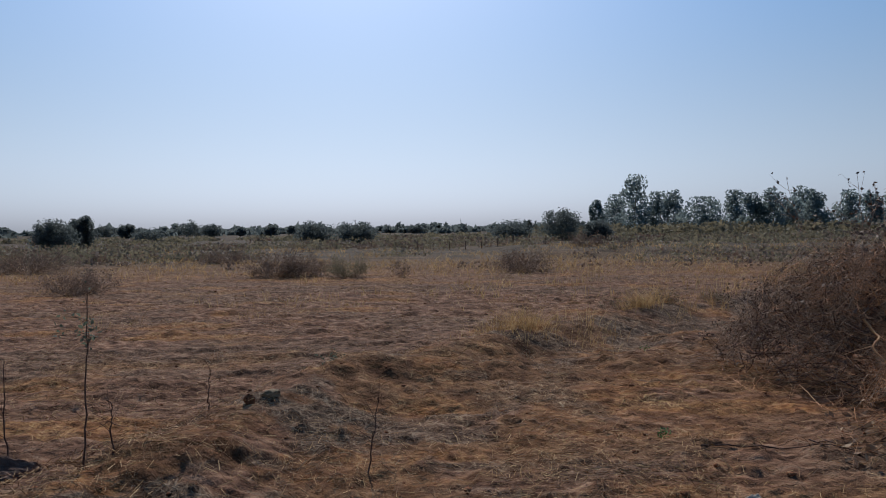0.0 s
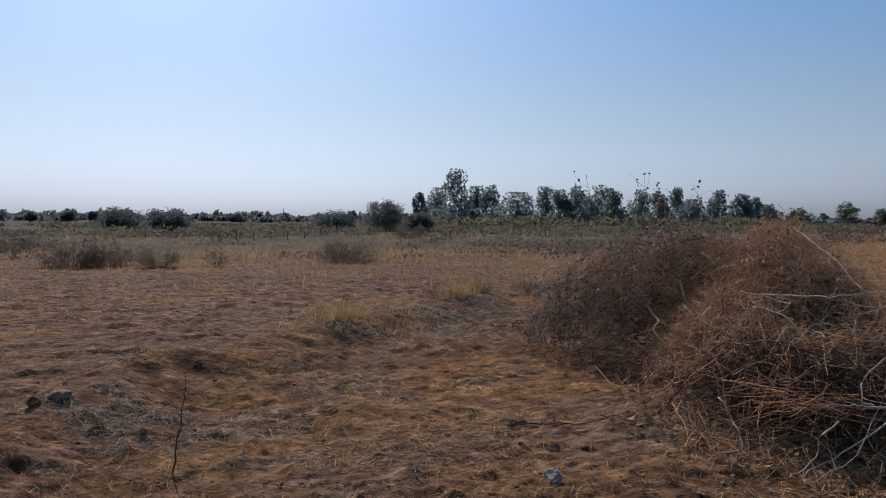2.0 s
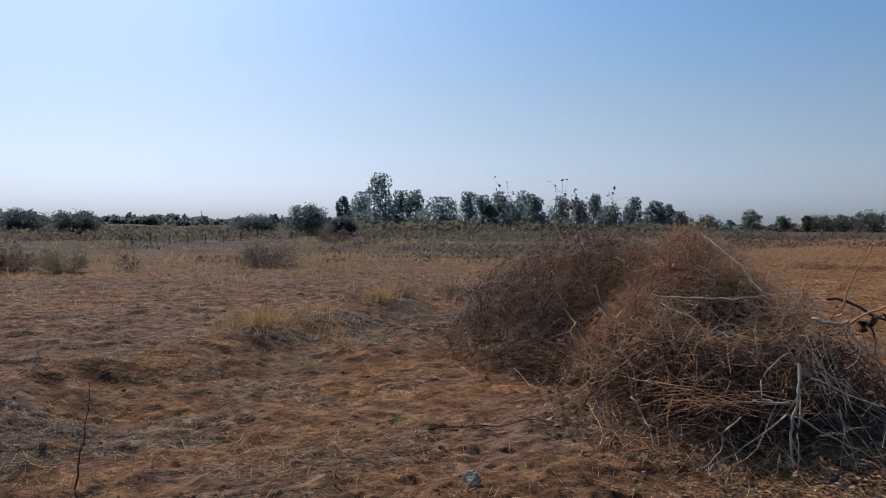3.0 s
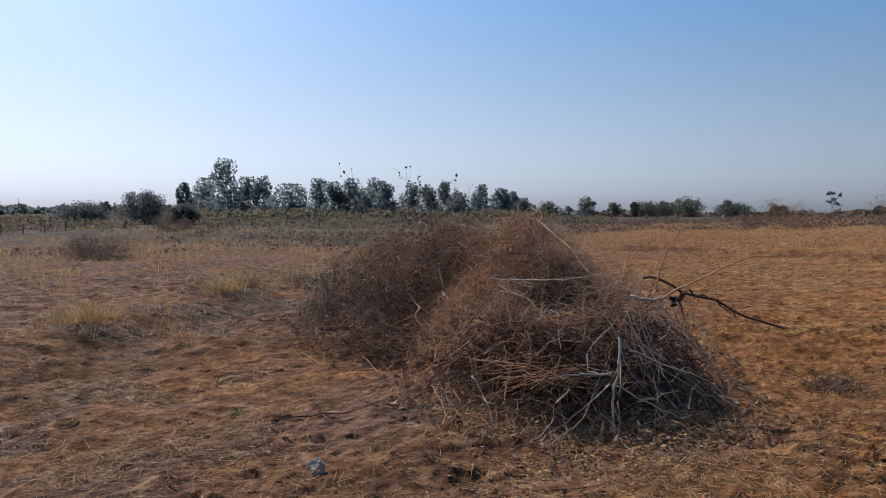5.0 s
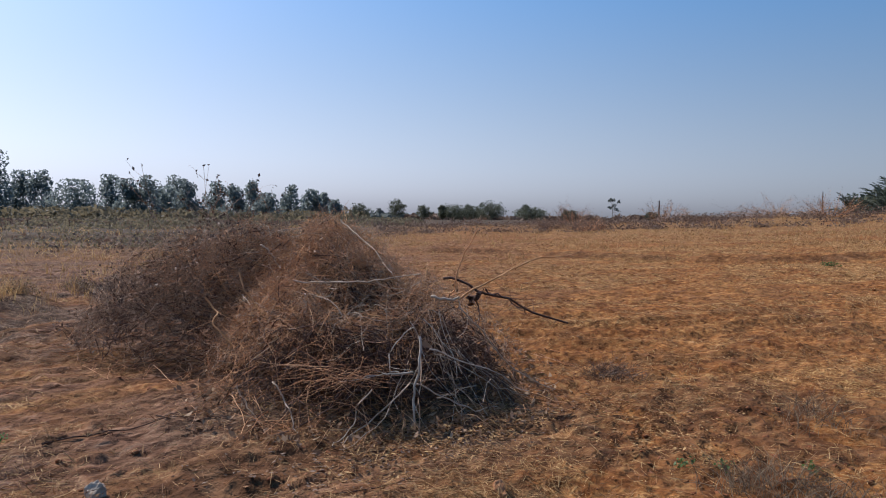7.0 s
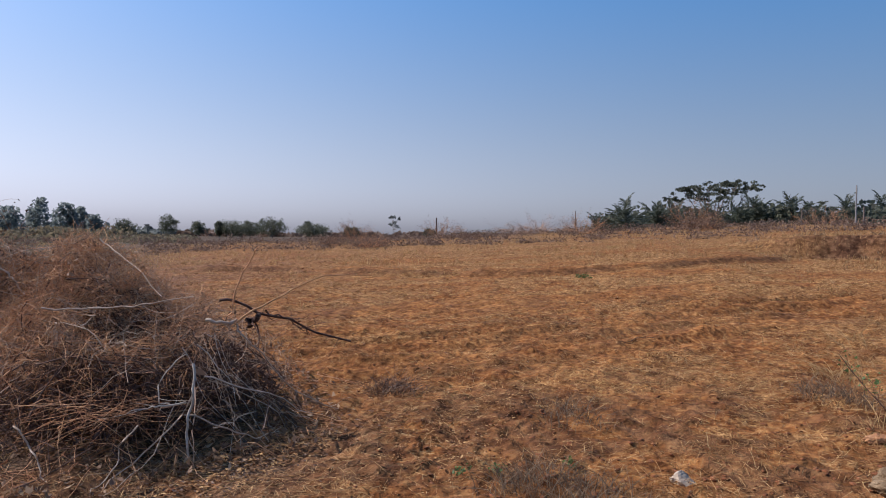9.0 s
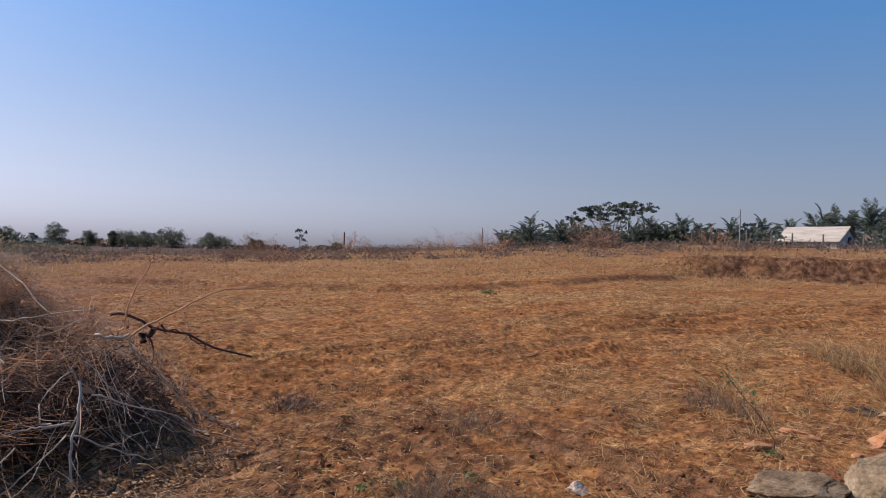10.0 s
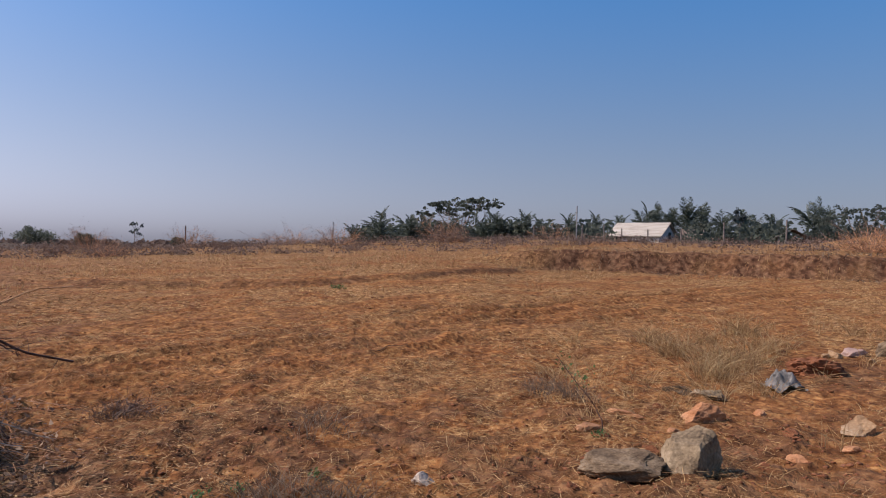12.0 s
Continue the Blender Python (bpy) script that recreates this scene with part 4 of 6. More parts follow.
def build_pile():
    rs = np.random.RandomState(303)
    pile = thing("brush_pile", 4.2, 4.9, float(ground_z(4.2, 4.9)), "large heap of cut dry thorn branches and twigs", "brush pile")
    origin = np.array(pile.matrix_basis.translation)
    A, B, C, D, E, F, G, H = LOBES

    def put(name, pr, material, label="", kind="", sides=3):
        v, f = tubes(*pr, sides=sides)
        return child(name, np_mesh(name, v - origin, f, material), pile, label, kind)

    # thorny mass inside the heap, its dark colour standing in for inner shade
    put("shade_core", tangle(5200, (A, A, B, B, B, C, C, C, D, D, D, D, D, E, F, G, H), 0.45, 0.0058, rs, curl=0.6, k=4, flat=0.9, over=-0.2), DARK_BARK, "thorny twigs deep in the heap, coloured dark for shade", "stuff")
    # grey-brown brush: fine, straight, pointing outwards
    g = tangle(5600, (B, B, B, B, G, G, A, F), 0.42, 0.0021, rs, curl=0.45, k=4, shell=0.25, over=0.07, fan=0.9, up=0.3)
    put("grey_brush", g, GREY_TWIG, "tangled fine grey-brown twigs", "stuff")
    put("fine_grey_brush", side_twigs(g[0][::2], 2, 0.15, 0.0014, rs, 3), GREY_TWIG, "fine grey side twigs", "stuff")
    # red-brown brush over the crown and the front
    b = tangle(5600, (A, A, A, H, H, G, G, B, F, F, F, C), 0.45, 0.0021, rs, curl=0.5, k=4, shell=0.3, over=0.06, fan=0.5, bias=(-0.2, -0.3, 0))
    put("brown_brush", b, BROWN_TWIG, "tangled red-brown dry twigs", "stuff")
    put("fine_brown_brush", side_twigs(b[0][::2], 2, 0.16, 0.0014, rs, 3), BROWN_TWIG, "fine red-brown side twigs", "stuff")
    put("dry_stalk_mass", tangle(1300, (F, F, F, H, H, C), 0.5, 0.0019, rs, curl=0.9, k=6, over=0.06, shell=0.5, bias=(-0.4, -0.5, -0.5)), ORANGE_TWIG, "drooping yellow-brown dry stalks", "stuff")
    # grey sticks at the open front, few enough to leave dark hollows
    put("grey_stick_mass", tangle(250, (D, D, D, E, E, C), 0.55, 0.0025, rs, curl=0.5, k=5, flat=1.0, shell=0.35, over=0.05, fan=0.6), GREY_TWIG, "grey weathered sticks at the open front", "stuff")
    put("stray_twig_mass", tangle(1150, (A, A, B, B, E, E, F, D, H, G), 0.5, 0.0019, rs, up=0.6, over=0.34, curl=0.5, k=5, shell=0.7, fan=0.7), GREY_TWIG, "stray twigs standing out of the heap", "stuff")
    put("pale_twig_mass", tangle(170, (D, D, E, C, F, F), 0.5, 0.0019, rs, curl=0.7, k=6, flat=0.9, shell=0.8, over=0.08, bias=(-0.1, -0.3, -0.2)), PALE_TWIG, "thin bleached twigs over the front of the heap", "stuff")

    # pale branches that lie on the outside, each its own
    def lying(count, lobes, length, radius, material, over):
        p, r = tangle(count, lobes, length, radius, rs, up=0.2, over=over, curl=0.9, k=10, flat=0.8, shell=0.88)
        for i in range(len(p)):
            main = put("bleached_branch", (p[i:i + 1], r[i:i + 1]), material, sides=5)
            v, f = tubes(*side_twigs(p[i:i + 1], 3, 0.22, 0.0018, rs, 4), sides=3)
            child("side_growth", np_mesh("side_growth", v - origin, f, material), main, "", "stuff")

    lying(14, (D, D, E, C), 0.7, 0.0036, PALE_TWIG, 0.1)
    lying(34, (A, F, F, H, C), 0.8, 0.0034, PALE_TWIG, 0.12)
    lying(56, (A, H, H, F, F, C, B, G), 0.8, 0.0032, ORANGE_TWIG, 0.14)

    def branch(name, points, rad, material, label="", shoots=0, wobble=0.014, thin=0.45, k=14):
        """A branch along a few plan points, drawn a little out of the heap."""
        pts = [(x * 0.975, y * 0.975, EYE + (z - EYE) * 0.975) for x, y, z in points]
        path = crooked(pts, rs, k, wobble)[None]
        path[..., 2] = np.maximum(path[..., 2], ground_z(path[..., 0], path[..., 1]) + 0.01)
        main = put(name, (path, rad * np.linspace(1, thin, k)[None]), material, label, sides=7)
        if shoots:
            v, f = tubes(*side_twigs(path, shoots, 0.22, max(0.0016, rad * 0.28), rs, 5), sides=4)
            child("side_growth", np_mesh("side_growth", v - origin, f, material), main, "", "stuff")
        return main

    # the forked white branch at the front
    white = "bleached white forked branch"
    branch("white_branch", [(3.81, 3.33, 0.62), (3.77, 3.30, 0.45), (3.73, 3.27, 0.34), (3.69, 3.26, 0.19), (3.68, 3.25, 0.02)], 0.0095, WHITE_TWIG, white, 2, thin=0.8)
    branch("white_branch", [(3.77, 3.30, 0.46), (3.70, 3.30, 0.34), (3.56, 3.36, 0.17), (3.42, 3.41, 0.06), (3.2, 3.39, 0.02), (3.08, 3.32, 0.01)], 0.006, PALE_TWIG, white, 3)
    branch("white_branch", [(3.74, 3.33, 0.37), (3.67, 3.40, 0.37), (3.58, 3.49, 0.33), (3.50, 3.60, 0.31)], 0.008, WHITE_TWIG, white, 3)
    branch("white_branch", [(3.67, 3.40, 0.37), (3.62, 3.45, 0.40), (3.66, 3.48, 0.50), (3.75, 3.46, 0.62), (3.85, 3.43, 0.68)], 0.0055, WHITE_TWIG, white, 3)
    branch("white_branch", [(3.40, 3.39, 0.29), (3.30, 3.40, 0.21), (3.22, 3.40, 0.10), (3.06, 3.35, 0.02), (2.98, 3.29, 0.01)], 0.005, PALE_TWIG, white, 2)
    # sticks that lie slantwise before the hollow
    grey = "grey-white stick leaning on the heap"
    branch("leaning_stick", [(3.82, 3.24, 0.54), (4.10, 3.15, 0.42), (4.43, 3.04, 0.29), (4.71, 2.99, 0.10)], 0.006, WHITE_TWIG, grey, 3)
    branch("leaning_stick", [(3.70, 3.30, 0.30), (3.91, 3.14, 0.18), (4.16, 3.07, 0.05), (4.42, 3.06, 0.04)], 0.006, PALE_TWIG, grey, 3)
    branch("leaning_stick", [(3.90, 3.23, 0.17), (4.00, 3.19, 0.17), (4.24, 3.14, 0.19)], 0.005, PALE_TWIG, grey, 3)
    branch("leaning_stick", [(3.03, 4.01, 0.30), (3.01, 3.84, 0.16), (2.98, 3.67, 0.01)], 0.007, PALE_TWIG, grey, 2)
    branch("leaning_stick", [(2.92, 4.32, 0.24), (2.94, 4.19, 0.11), (2.97, 4.05, 0.01)], 0.006, PALE_TWIG, grey, 1)
    for i in range(17):
        u = rs.rand()
        top = (3.75 + 0.85 * u + 0.08 * rs.normal(), 3.5 - 0.05 * u + 0.1 * rs.rand(), 0.42 + 0.36 * rs.rand())
        foot = (3.35 + 1.7 * u + 0.3 * rs.normal(), 3.3 - 0.3 * math.sin(math.pi * u) + 0.08 * rs.normal(), 0.02)
        knee = tuple((a + b) / 2 + 0.08 * rs.normal() for a, b in zip(top, foot))
        branch("hanging_stick", [top, knee, foot], 0.0022 + 0.003 * rs.rand() ** 2, (PALE_TWIG, GREY_TWIG, WHITE_TWIG)[i % 3], "", 1, 0.02, k=10)
    # the stout pale end and the long shoots on the open side
    arch = "long branch arching out of the heap"
    branch("stout_stub", [(4.16, 3.54, 0.87), (4.22, 3.46, 0.86), (4.34, 3.41, 0.85)], 0.013, PALE_TWIG, "stout pale broken branch end", thin=0.8)
    branch("long_branch", [(4.34, 3.41, 0.84), (4.31, 3.36, 0.76), (4.47, 3.24, 0.60), (4.72, 3.16, 0.29), (4.91, 3.06, 0.17), (5.08, 2.97, 0.06)], 0.007, PALE_TWIG, arch, 5)
    branch("long_branch", [(4.34, 3.41, 0.84), (4.46, 3.33, 0.94), (4.60, 3.31, 0.98), (4.89, 3.26, 1.08), (5.16, 3.22, 1.15), (5.53, 3.20, 1.16), (5.95, 3.18, 1.14)], 0.009, ORANGE_TWIG, arch, 5, 0.008, 0.3)
    branch("long_branch", [(4.29, 3.46, 0.89), (4.33, 3.42, 1.00), (4.41, 3.40, 1.18), (4.43, 3.37, 1.35), (4.47, 3.33, 1.41)], 0.007, BROWN_TWIG, arch, 4)
    branch("dark_branch", [(4.5, 3.72, 0.98), (4.61, 3.63, 0.97), (4.73, 3.48, 0.88), (4.91, 3.41, 0.83), (5.09, 3.33, 0.73), (5.28, 3.22, 0.65), (5.47, 3.10, 0.58)], 0.011, DARK_BARK, "dark rough branch reaching out of the heap", 14, 0.014, 0.8)
    branch("dark_branch", [(4.79, 3.49, 0.89), (4.93, 3.38, 0.78), (5.12, 3.28, 0.69)], 0.008, DARK_BARK, "dark rough side branch", 7, 0.02)
    branch("dark_knot", [(4.58, 3.48, 0.78), (4.62, 3.46, 0.84), (4.64, 3.44, 0.88)], 0.028, DARK_BARK, "dark knotted stump end", 4, 0.012, 0.7, 8)
    # single pale branches over the crown
    pale = "crooked pale branch on the crown of the heap"
    branch("pale_branch", [(4.61, 5.18, 1.45), (4.59, 4.80, 1.27), (4.43, 4.26, 1.01)], 0.007, PALE_TWIG, pale, 4)
    branch("pale_branch", [(3.67, 4.66, 0.94), (3.92, 4.33, 0.95), (4.10, 4.03, 0.97), (4.27, 3.72, 1.04)], 0.007, PALE_TWIG, pale, 4)
    branch("pale_branch", [(3.18, 5.21, 0.78), (3.23, 5.07, 0.66), (3.12, 5.02, 0.60), (3.18, 4.86, 0.49), (3.19, 4.80, 0.40)], 0.009, ORANGE_TWIG, pale, 3)
    branch("pale_branch", [(3.52, 5.24, 0.98), (3.53, 5.12, 0.80), (3.57, 4.97, 0.66), (3.74, 4.66, 0.60), (3.81, 4.55, 0.50)], 0.009, ORANGE_TWIG, pale, 4)
    branch("pale_branch", [(3.95, 5.56, 1.20), (4.00, 5.40, 1.08), (3.99, 5.29, 0.95)], 0.007, PALE_TWIG, pale, 3)
    branch("wood_chip", [(3.70, 4.56, 0.78), (3.70, 4.55, 0.72), (3.71, 4.54, 0.66)], 0.022, WHITE_TWIG, "pale split piece of wood", 0, 0.004, 0.6, 6)

    # thin leafy sprigs that stand above the heap
    for k in range(17):
        x, y = 3.3 + 1.0 * rs.rand(), 5.6 + 0.9 * rs.rand()
        top = 1.55 + 0.45 * rs.rand()
        path = crooked([(x, y, 0.8), (x + rs.normal() * 0.15, y + rs.normal() * 0.1, 1.25), (x + rs.normal() * 0.3, y + rs.normal() * 0.2, top)], rs, 12, 0.02)[None]
        sprig = put("sprig", (path, 0.0035 * np.linspace(1, 0.5, 12)[None]), GREY_TWIG, "thin upright sprig with dead leaves", sides=4)
        tw = side_twigs(path[:, 5:], 6, 0.16, 0.0018, rs)
        tips = np.concatenate([tw[0][:, -1], tw[0][:, 2], path[0, 6:]])
        v1, f1 = tubes(*tw, sides=3)
        v2, f2 = leaf_cards(tips + rs.normal(size=tips.shape) * 0.012, 0.02, rs)
        child("side_growth", np_mesh("side_growth", v1 - origin, f1, GREY_TWIG), sprig, "", "stuff")
        child("dead_foliage", np_mesh("dead_foliage", v2 - origin, f2, DARK_LEAF), sprig, "", "stuff")
    # loose twigs that have slid down round the foot
    n = 620
    a = rs.rand(n) * 2 * np.pi
    lob = np.array(LOBES)[rs.randint(0, 7, n)]
    q = lob[:, 2] * (0.85 + 0.35 * rs.rand(n))
    x, y, way, ln = lob[:, 0] + np.cos(a) * q, lob[:, 1] + np.sin(a) * q, a + rs.normal(size=n) * 0.9, 0.15 + 0.4 * rs.rand(n)
    t = np.linspace(-0.5, 0.5, 5)
    px = x[:, None] + np.cos(way)[:, None] * ln[:, None] * t + rs.normal(size=(n, 5)) * 0.012
    py = y[:, None] + np.sin(way)[:, None] * ln[:, None] * t + rs.normal(size=(n, 5)) * 0.012
    pz = ground_z(px, py) + 0.01 + 0.05 * rs.rand(n, 1) + 0.1 * rs.rand(n, 1) * (0.5 - t)
    put("fallen_twig_litter", (np.stack([px, py, pz], -1), 0.0026 * (0.5 + rs.rand(n, 1)) * np.linspace(1, 0.5, 5)), BROWN_TWIG, "loose twigs lying round the foot", "stuff")

    # dead leaves caught in the heap
    def leaves(n, lobes, size, material, name, label, shell=0.06):
        q, _ = tangle(n, lobes, 0.3, 0.004, rs, k=5, shell=shell)
        v, f = leaf_cards(q[:, 2], size, rs, 2.0)
        child(name, np_mesh(name, v - origin, f, material), pile, label, "stuff")
    leaves(2600, (B, B, B, G), 0.018, DARK_LEAF, "dark_foliage", "small dark dead leaves", 0.4)
    leaves(2300, (A, E, F, H), 0.02, DRY_LEAF, "dry_foliage", "curled brown dry leaves", 0.3)
    # dark leafy sprays along the low end of the heap
    for k in range(30):
        a, u = rs.rand() * 2 * np.pi, 0.55 + 0.4 * rs.rand()
        x, y = B[0] + math.cos(a) * B[2] * u, B[1] + math.sin(a) * B[2] * u
        z = float(pile_top(np.array(x), np.array(y))) + 0.02
        path = crooked([(x, y, z - 0.15), (x + 0.1 * math.cos(a), y + 0.1 * math.sin(a), z + 0.04), (x + 0.24 * math.cos(a), y + 0.24 * math.sin(a), z + 0.02 + 0.14 * rs.rand())], rs, 8, 0.012)[None]
        spray = put("leafy_spray", (path, 0.003 * np.linspace(1, 0.4, 8)[None]), DARK_BARK, "dark twig with withered leaves", sides=4)
        c = path[0, rs.randint(2, 8, 18)] + rs.normal(size=(18, 3)) * 0.04
        child("dead_foliage", np_mesh("dead_foliage", *(lambda v, f: (v - origin, f))(*leaf_cards(c, 0.017, rs)), DARK_LEAF), spray, "", "stuff")
    # big withered leaves at the front
    for x, y, z in ((4.23, 3.14, 0.46), (4.32, 3.03, 0.17), (3.76, 3.09, 0.09), (3.84, 3.3, 0.57), (3.52, 3.2, 0.07), (3.6, 3.15, 0.05), (4.0, 3.1, 0.05)):
        c = np.array([[x, y, z]]) * 0.975 + np.array([[0, 0, 0.03]])
        v, f = leaf_cards(c, 0.036, rs, 2.0, 1.5)
        child("withered_leaf", np_mesh("withered_leaf", v - origin, f, DRY_LEAF), pile, "pale withered hanging leaf")
    # straight reeds in a bundle near the foot
    n = 26
    en = np.array([3.6, 3.42, 0.35]) + rs.normal(size=(n, 3)) * np.array([0.12, 0.1, 0.05])
    st = np.array([3.0, 3.72, 0.3]) + rs.normal(size=(n, 3)) * np.array([0.16, 0.14, 0.13])
    t = np.linspace(0, 1, 6)[None, :, None]
    path = st[:, None] * (1 - t) + en[:, None] * t + np.array([0, 0, 0.05]) * np.sin(np.pi * t) + rs.normal(size=(n, 6, 3)) * 0.012
    put("reed_sheaf", (path, np.full((n, 6), 0.0016)), BROWN_TWIG, "loose sheaf of straight orange-brown stalks")
    # pale leaf litter round the foot
    a = rs.rand(1300) * 2 * np.pi
    lob = np.array(LOBES)[rs.choice([2, 2, 3, 3, 3, 4, 5], 1300)]
    q = lob[:, 2] * (0.85 + 0.4 * rs.rand(1300))
    x, y = lob[:, 0] + np.cos(a) * q, lob[:, 1] + np.sin(a) * q
    c = np.stack([x, y, ground_z(x, y) + 0.01 + 0.05 * rs.rand(1300) ** 2], -1)
    v, f = leaf_cards(c, 0.028, rs, 2.2)
    child("leaf_litter", np_mesh("leaf_litter", v - origin, f, DRY_LEAF), pile, "pale dry leaves fallen round the foot", "stuff")


build_pile()


# ---- shrubs ----
def shrub_parts(rs, w, h, stems, leaves, leaf, dense=1.0):
    """Twigs and leaves of a bush of width w and height h round the origin."""
    n = stems
    a = rs.rand(n) * 2 * np.pi
    reach = 0.5 * w * np.sqrt(rs.rand(n))
    top = h * (0.45 + 0.55 * rs.rand(n)) * np.sqrt(np.clip(1.08 - (reach / (0.52 * w)) ** 2, 0.1, 1))
    t = np.linspace(0, 1, 6)
    px = np.cos(a)[:, None] * (0.08 * w + reach[:, None] * t ** 0.8) + rs.normal(size=(n, 6)) * 0.02 * w * t
    py = np.sin(a)[:, None] * (0.08 * w + reach[:, None] * t ** 0.8) + rs.normal(size=(n, 6)) * 0.02 * w * t
    pz = top[:, None] * t
    paths = np.stack([px, py, pz], -1)
    rad = 0.0035 * w * (0.6 + 0.6 * rs.rand(n, 1)) * np.linspace(1, 0.35, 6)
    sp, sr = side_twigs(paths, 3, 0.2 * w, 0.0018 * w, rs)
    twigs = joined([tubes(paths, rad, 3), tubes(sp, sr, 3)])
    spots = np.concatenate([paths[:, 3:].reshape(-1, 3), sp[:, 1:].reshape(-1, 3)])
    c = spots[rs.randint(0, len(spots), leaves)] + rs.normal(size=(leaves, 3)) * 0.025 * w
    c[:, 2] = np.abs(c[:, 2])
    return twigs, leaf_cards(c, leaf, rs)


def shrub(name, az, r, w, h, leaf_mat, twig_mat, label, seed, stems=60, leaves=900, leaf=0.05, group=""):
    rs = np.random.RandomState(seed)
    x, y = polar(az, r)
    ob = thing(name, x, y, float(ground_z(x, y)) - 0.03, label, "shrub", group, turn=rs.rand() * 360)
    tw, lv = shrub_parts(rs, w, h, int(stems * (0.45 if r > 40 else 0.95)), leaves * 2, leaf * 0.55)
    child("twig_growth", np_mesh("twig_growth", *tw, twig_mat), ob, "", "stuff")
    child("foliage", np_mesh("foliage", *lv, leaf_mat), ob, "", "stuff")
    return ob


# dry shrubs at the edge of the left field
shrub("dry_shrub", -28.0, 21.3, 2.0, 0.85, BROWN_SCRUB, GREY_TWIG, "low dark brown leafless shrub on the field", 401, 90, 1500, 0.05)
shrub("dry_shrub", -13.6, 25.0, 2.2, 1.0, BROWN_SCRUB, GREY_TWIG, "dry grey-brown shrub at the field edge", 402, 90, 1500, 0.06)
shrub("dry_shrub", -11.2, 25.0, 1.7, 0.85, BROWN_SCRUB, GREY_TWIG, "dry brown shrub beside a greener one", 403, 80, 1300, 0.06)
shrub("green_shrub", -7.8, 24.0, 1.6, 0.9, SCRUB_LEAF, GREY_TWIG, "sparse olive-green shrub at the field edge", 404, 60, 1500, 0.05)
shrub("thin_shrub", -3.6, 24.0, 0.8, 1.0, BROWN_SCRUB, GREY_TWIG, "thin brown upright shrub in grass", 405, 30, 260, 0.05)
shrub("dry_shrub", 6.6, 26.0, 2.3, 0.85, BROWN_SCRUB, GREY_TWIG, "rounded purple-brown dry shrub in yellow grass", 406, 90, 1500, 0.06)
shrub("dry_shrub", 11.8, 44.0, 2.2, 1.0, BROWN_SCRUB, GREY_TWIG, "dark round dry shrub on the plain", 407, 80, 1200, 0.08)
shrub("dry_shrub", -31.0, 31.0, 3.2, 0.9, BROWN_SCRUB, GREY_TWIG, "low spreading dry shrub on the plain", 408, 90, 1300, 0.07)
shrub("dry_shrub", -17.5, 34.0, 2.6, 0.7, BROWN_SCRUB, GREY_TWIG, "low purple-brown shrub on the plain", 409, 80, 1100, 0.07)
# tussocks on the bund
for k, (az, r, w, h) in enumerate(((14.6, 11.4, 0.7, 0.36), (17.8, 12.2, 0.5, 0.3), (21.5, 13.2, 0.5, 0.28))):
    shrub("bund_tussock", az, r, w, h, GREY_STRAW, GREY_TWIG, "small dark twiggy tussock on the bund", 420 + k, 40, 300, 0.03, "tussocks on the bund")
# shrubs on the rising field
for k, (az, r, w, h) in enumerate(((59.5, 47, 3.0, 1.5), (66.5, 50, 3.2, 1.5), (78.0, 44, 3.5, 1.3), (74.0, 49, 5.0, 1.0), (86.5, 45.5, 3.4, 2.0), (95.5, 52, 3.6, 1.7), (57.4, 41, 1.6, 0.6), (60.8, 38, 2.2, 0.75), (69.0, 42, 1.5, 0.5), (118.3, 36, 3.2, 1.2), (121.5, 34, 3.8, 1.5))):
    shrub("dry_shrub", az, r, w, h, BROWN_SCRUB, BROWN_TWIG, "bare brown shrub on the rising field", 440 + k, 110, 900, 0.03 + 0.0005 * r)
shrub("brush_clump", 87.2, 43.5, 2.6, 0.95, BROWN_SCRUB, BROWN_TWIG, "large clump of dry red-brown brush on the rise", 469, 120, 1300, 0.09)
shrub("green_tuft", 78.4, 18.5, 0.45, 0.16, WEED, GREY_TWIG, "low green weed on bare soil", 470, 20, 160, 0.04)


# ---- young saplings and weeds ----
def sapling(x, y, top, leaves, material, label, seed, lean=(0.0, 0.0), leaf=0.04):
    rs = np.random.RandomState(seed)
    z = float(ground_z(x, y))
    ob = thing("sapling", x, y, z, label, "sapling")
    path = crooked([(0, 0, -0.03), (lean[0] * 0.4, lean[1] * 0.4, top * 0.5), (lean[0], lean[1], top)], rs, 14, 0.012)[None]
    child("stem", np_mesh("stem", *tubes(path, 0.006 * np.linspace(1, 0.4, 14)[None], 5), DARK_BARK), ob)
    tw = side_twigs(path[:, 4:], 7, 0.14, 0.0022, rs)
    child("side_twigs", np_mesh("side_twigs", *tubes(*tw, sides=3), DARK_BARK), ob, "", "stuff")
    if leaves:
        q = tw[0].reshape(-1, 3)
        q = q[q[:, 2] > top * 0.62]
        if len(q):
            child("foliage", np_mesh("foliage", *leaf_cards(q[rs.randint(0, len(q), leaves)] + rs.normal(size=(leaves, 3)) * 0.03, leaf, rs), material), ob)
    return ob


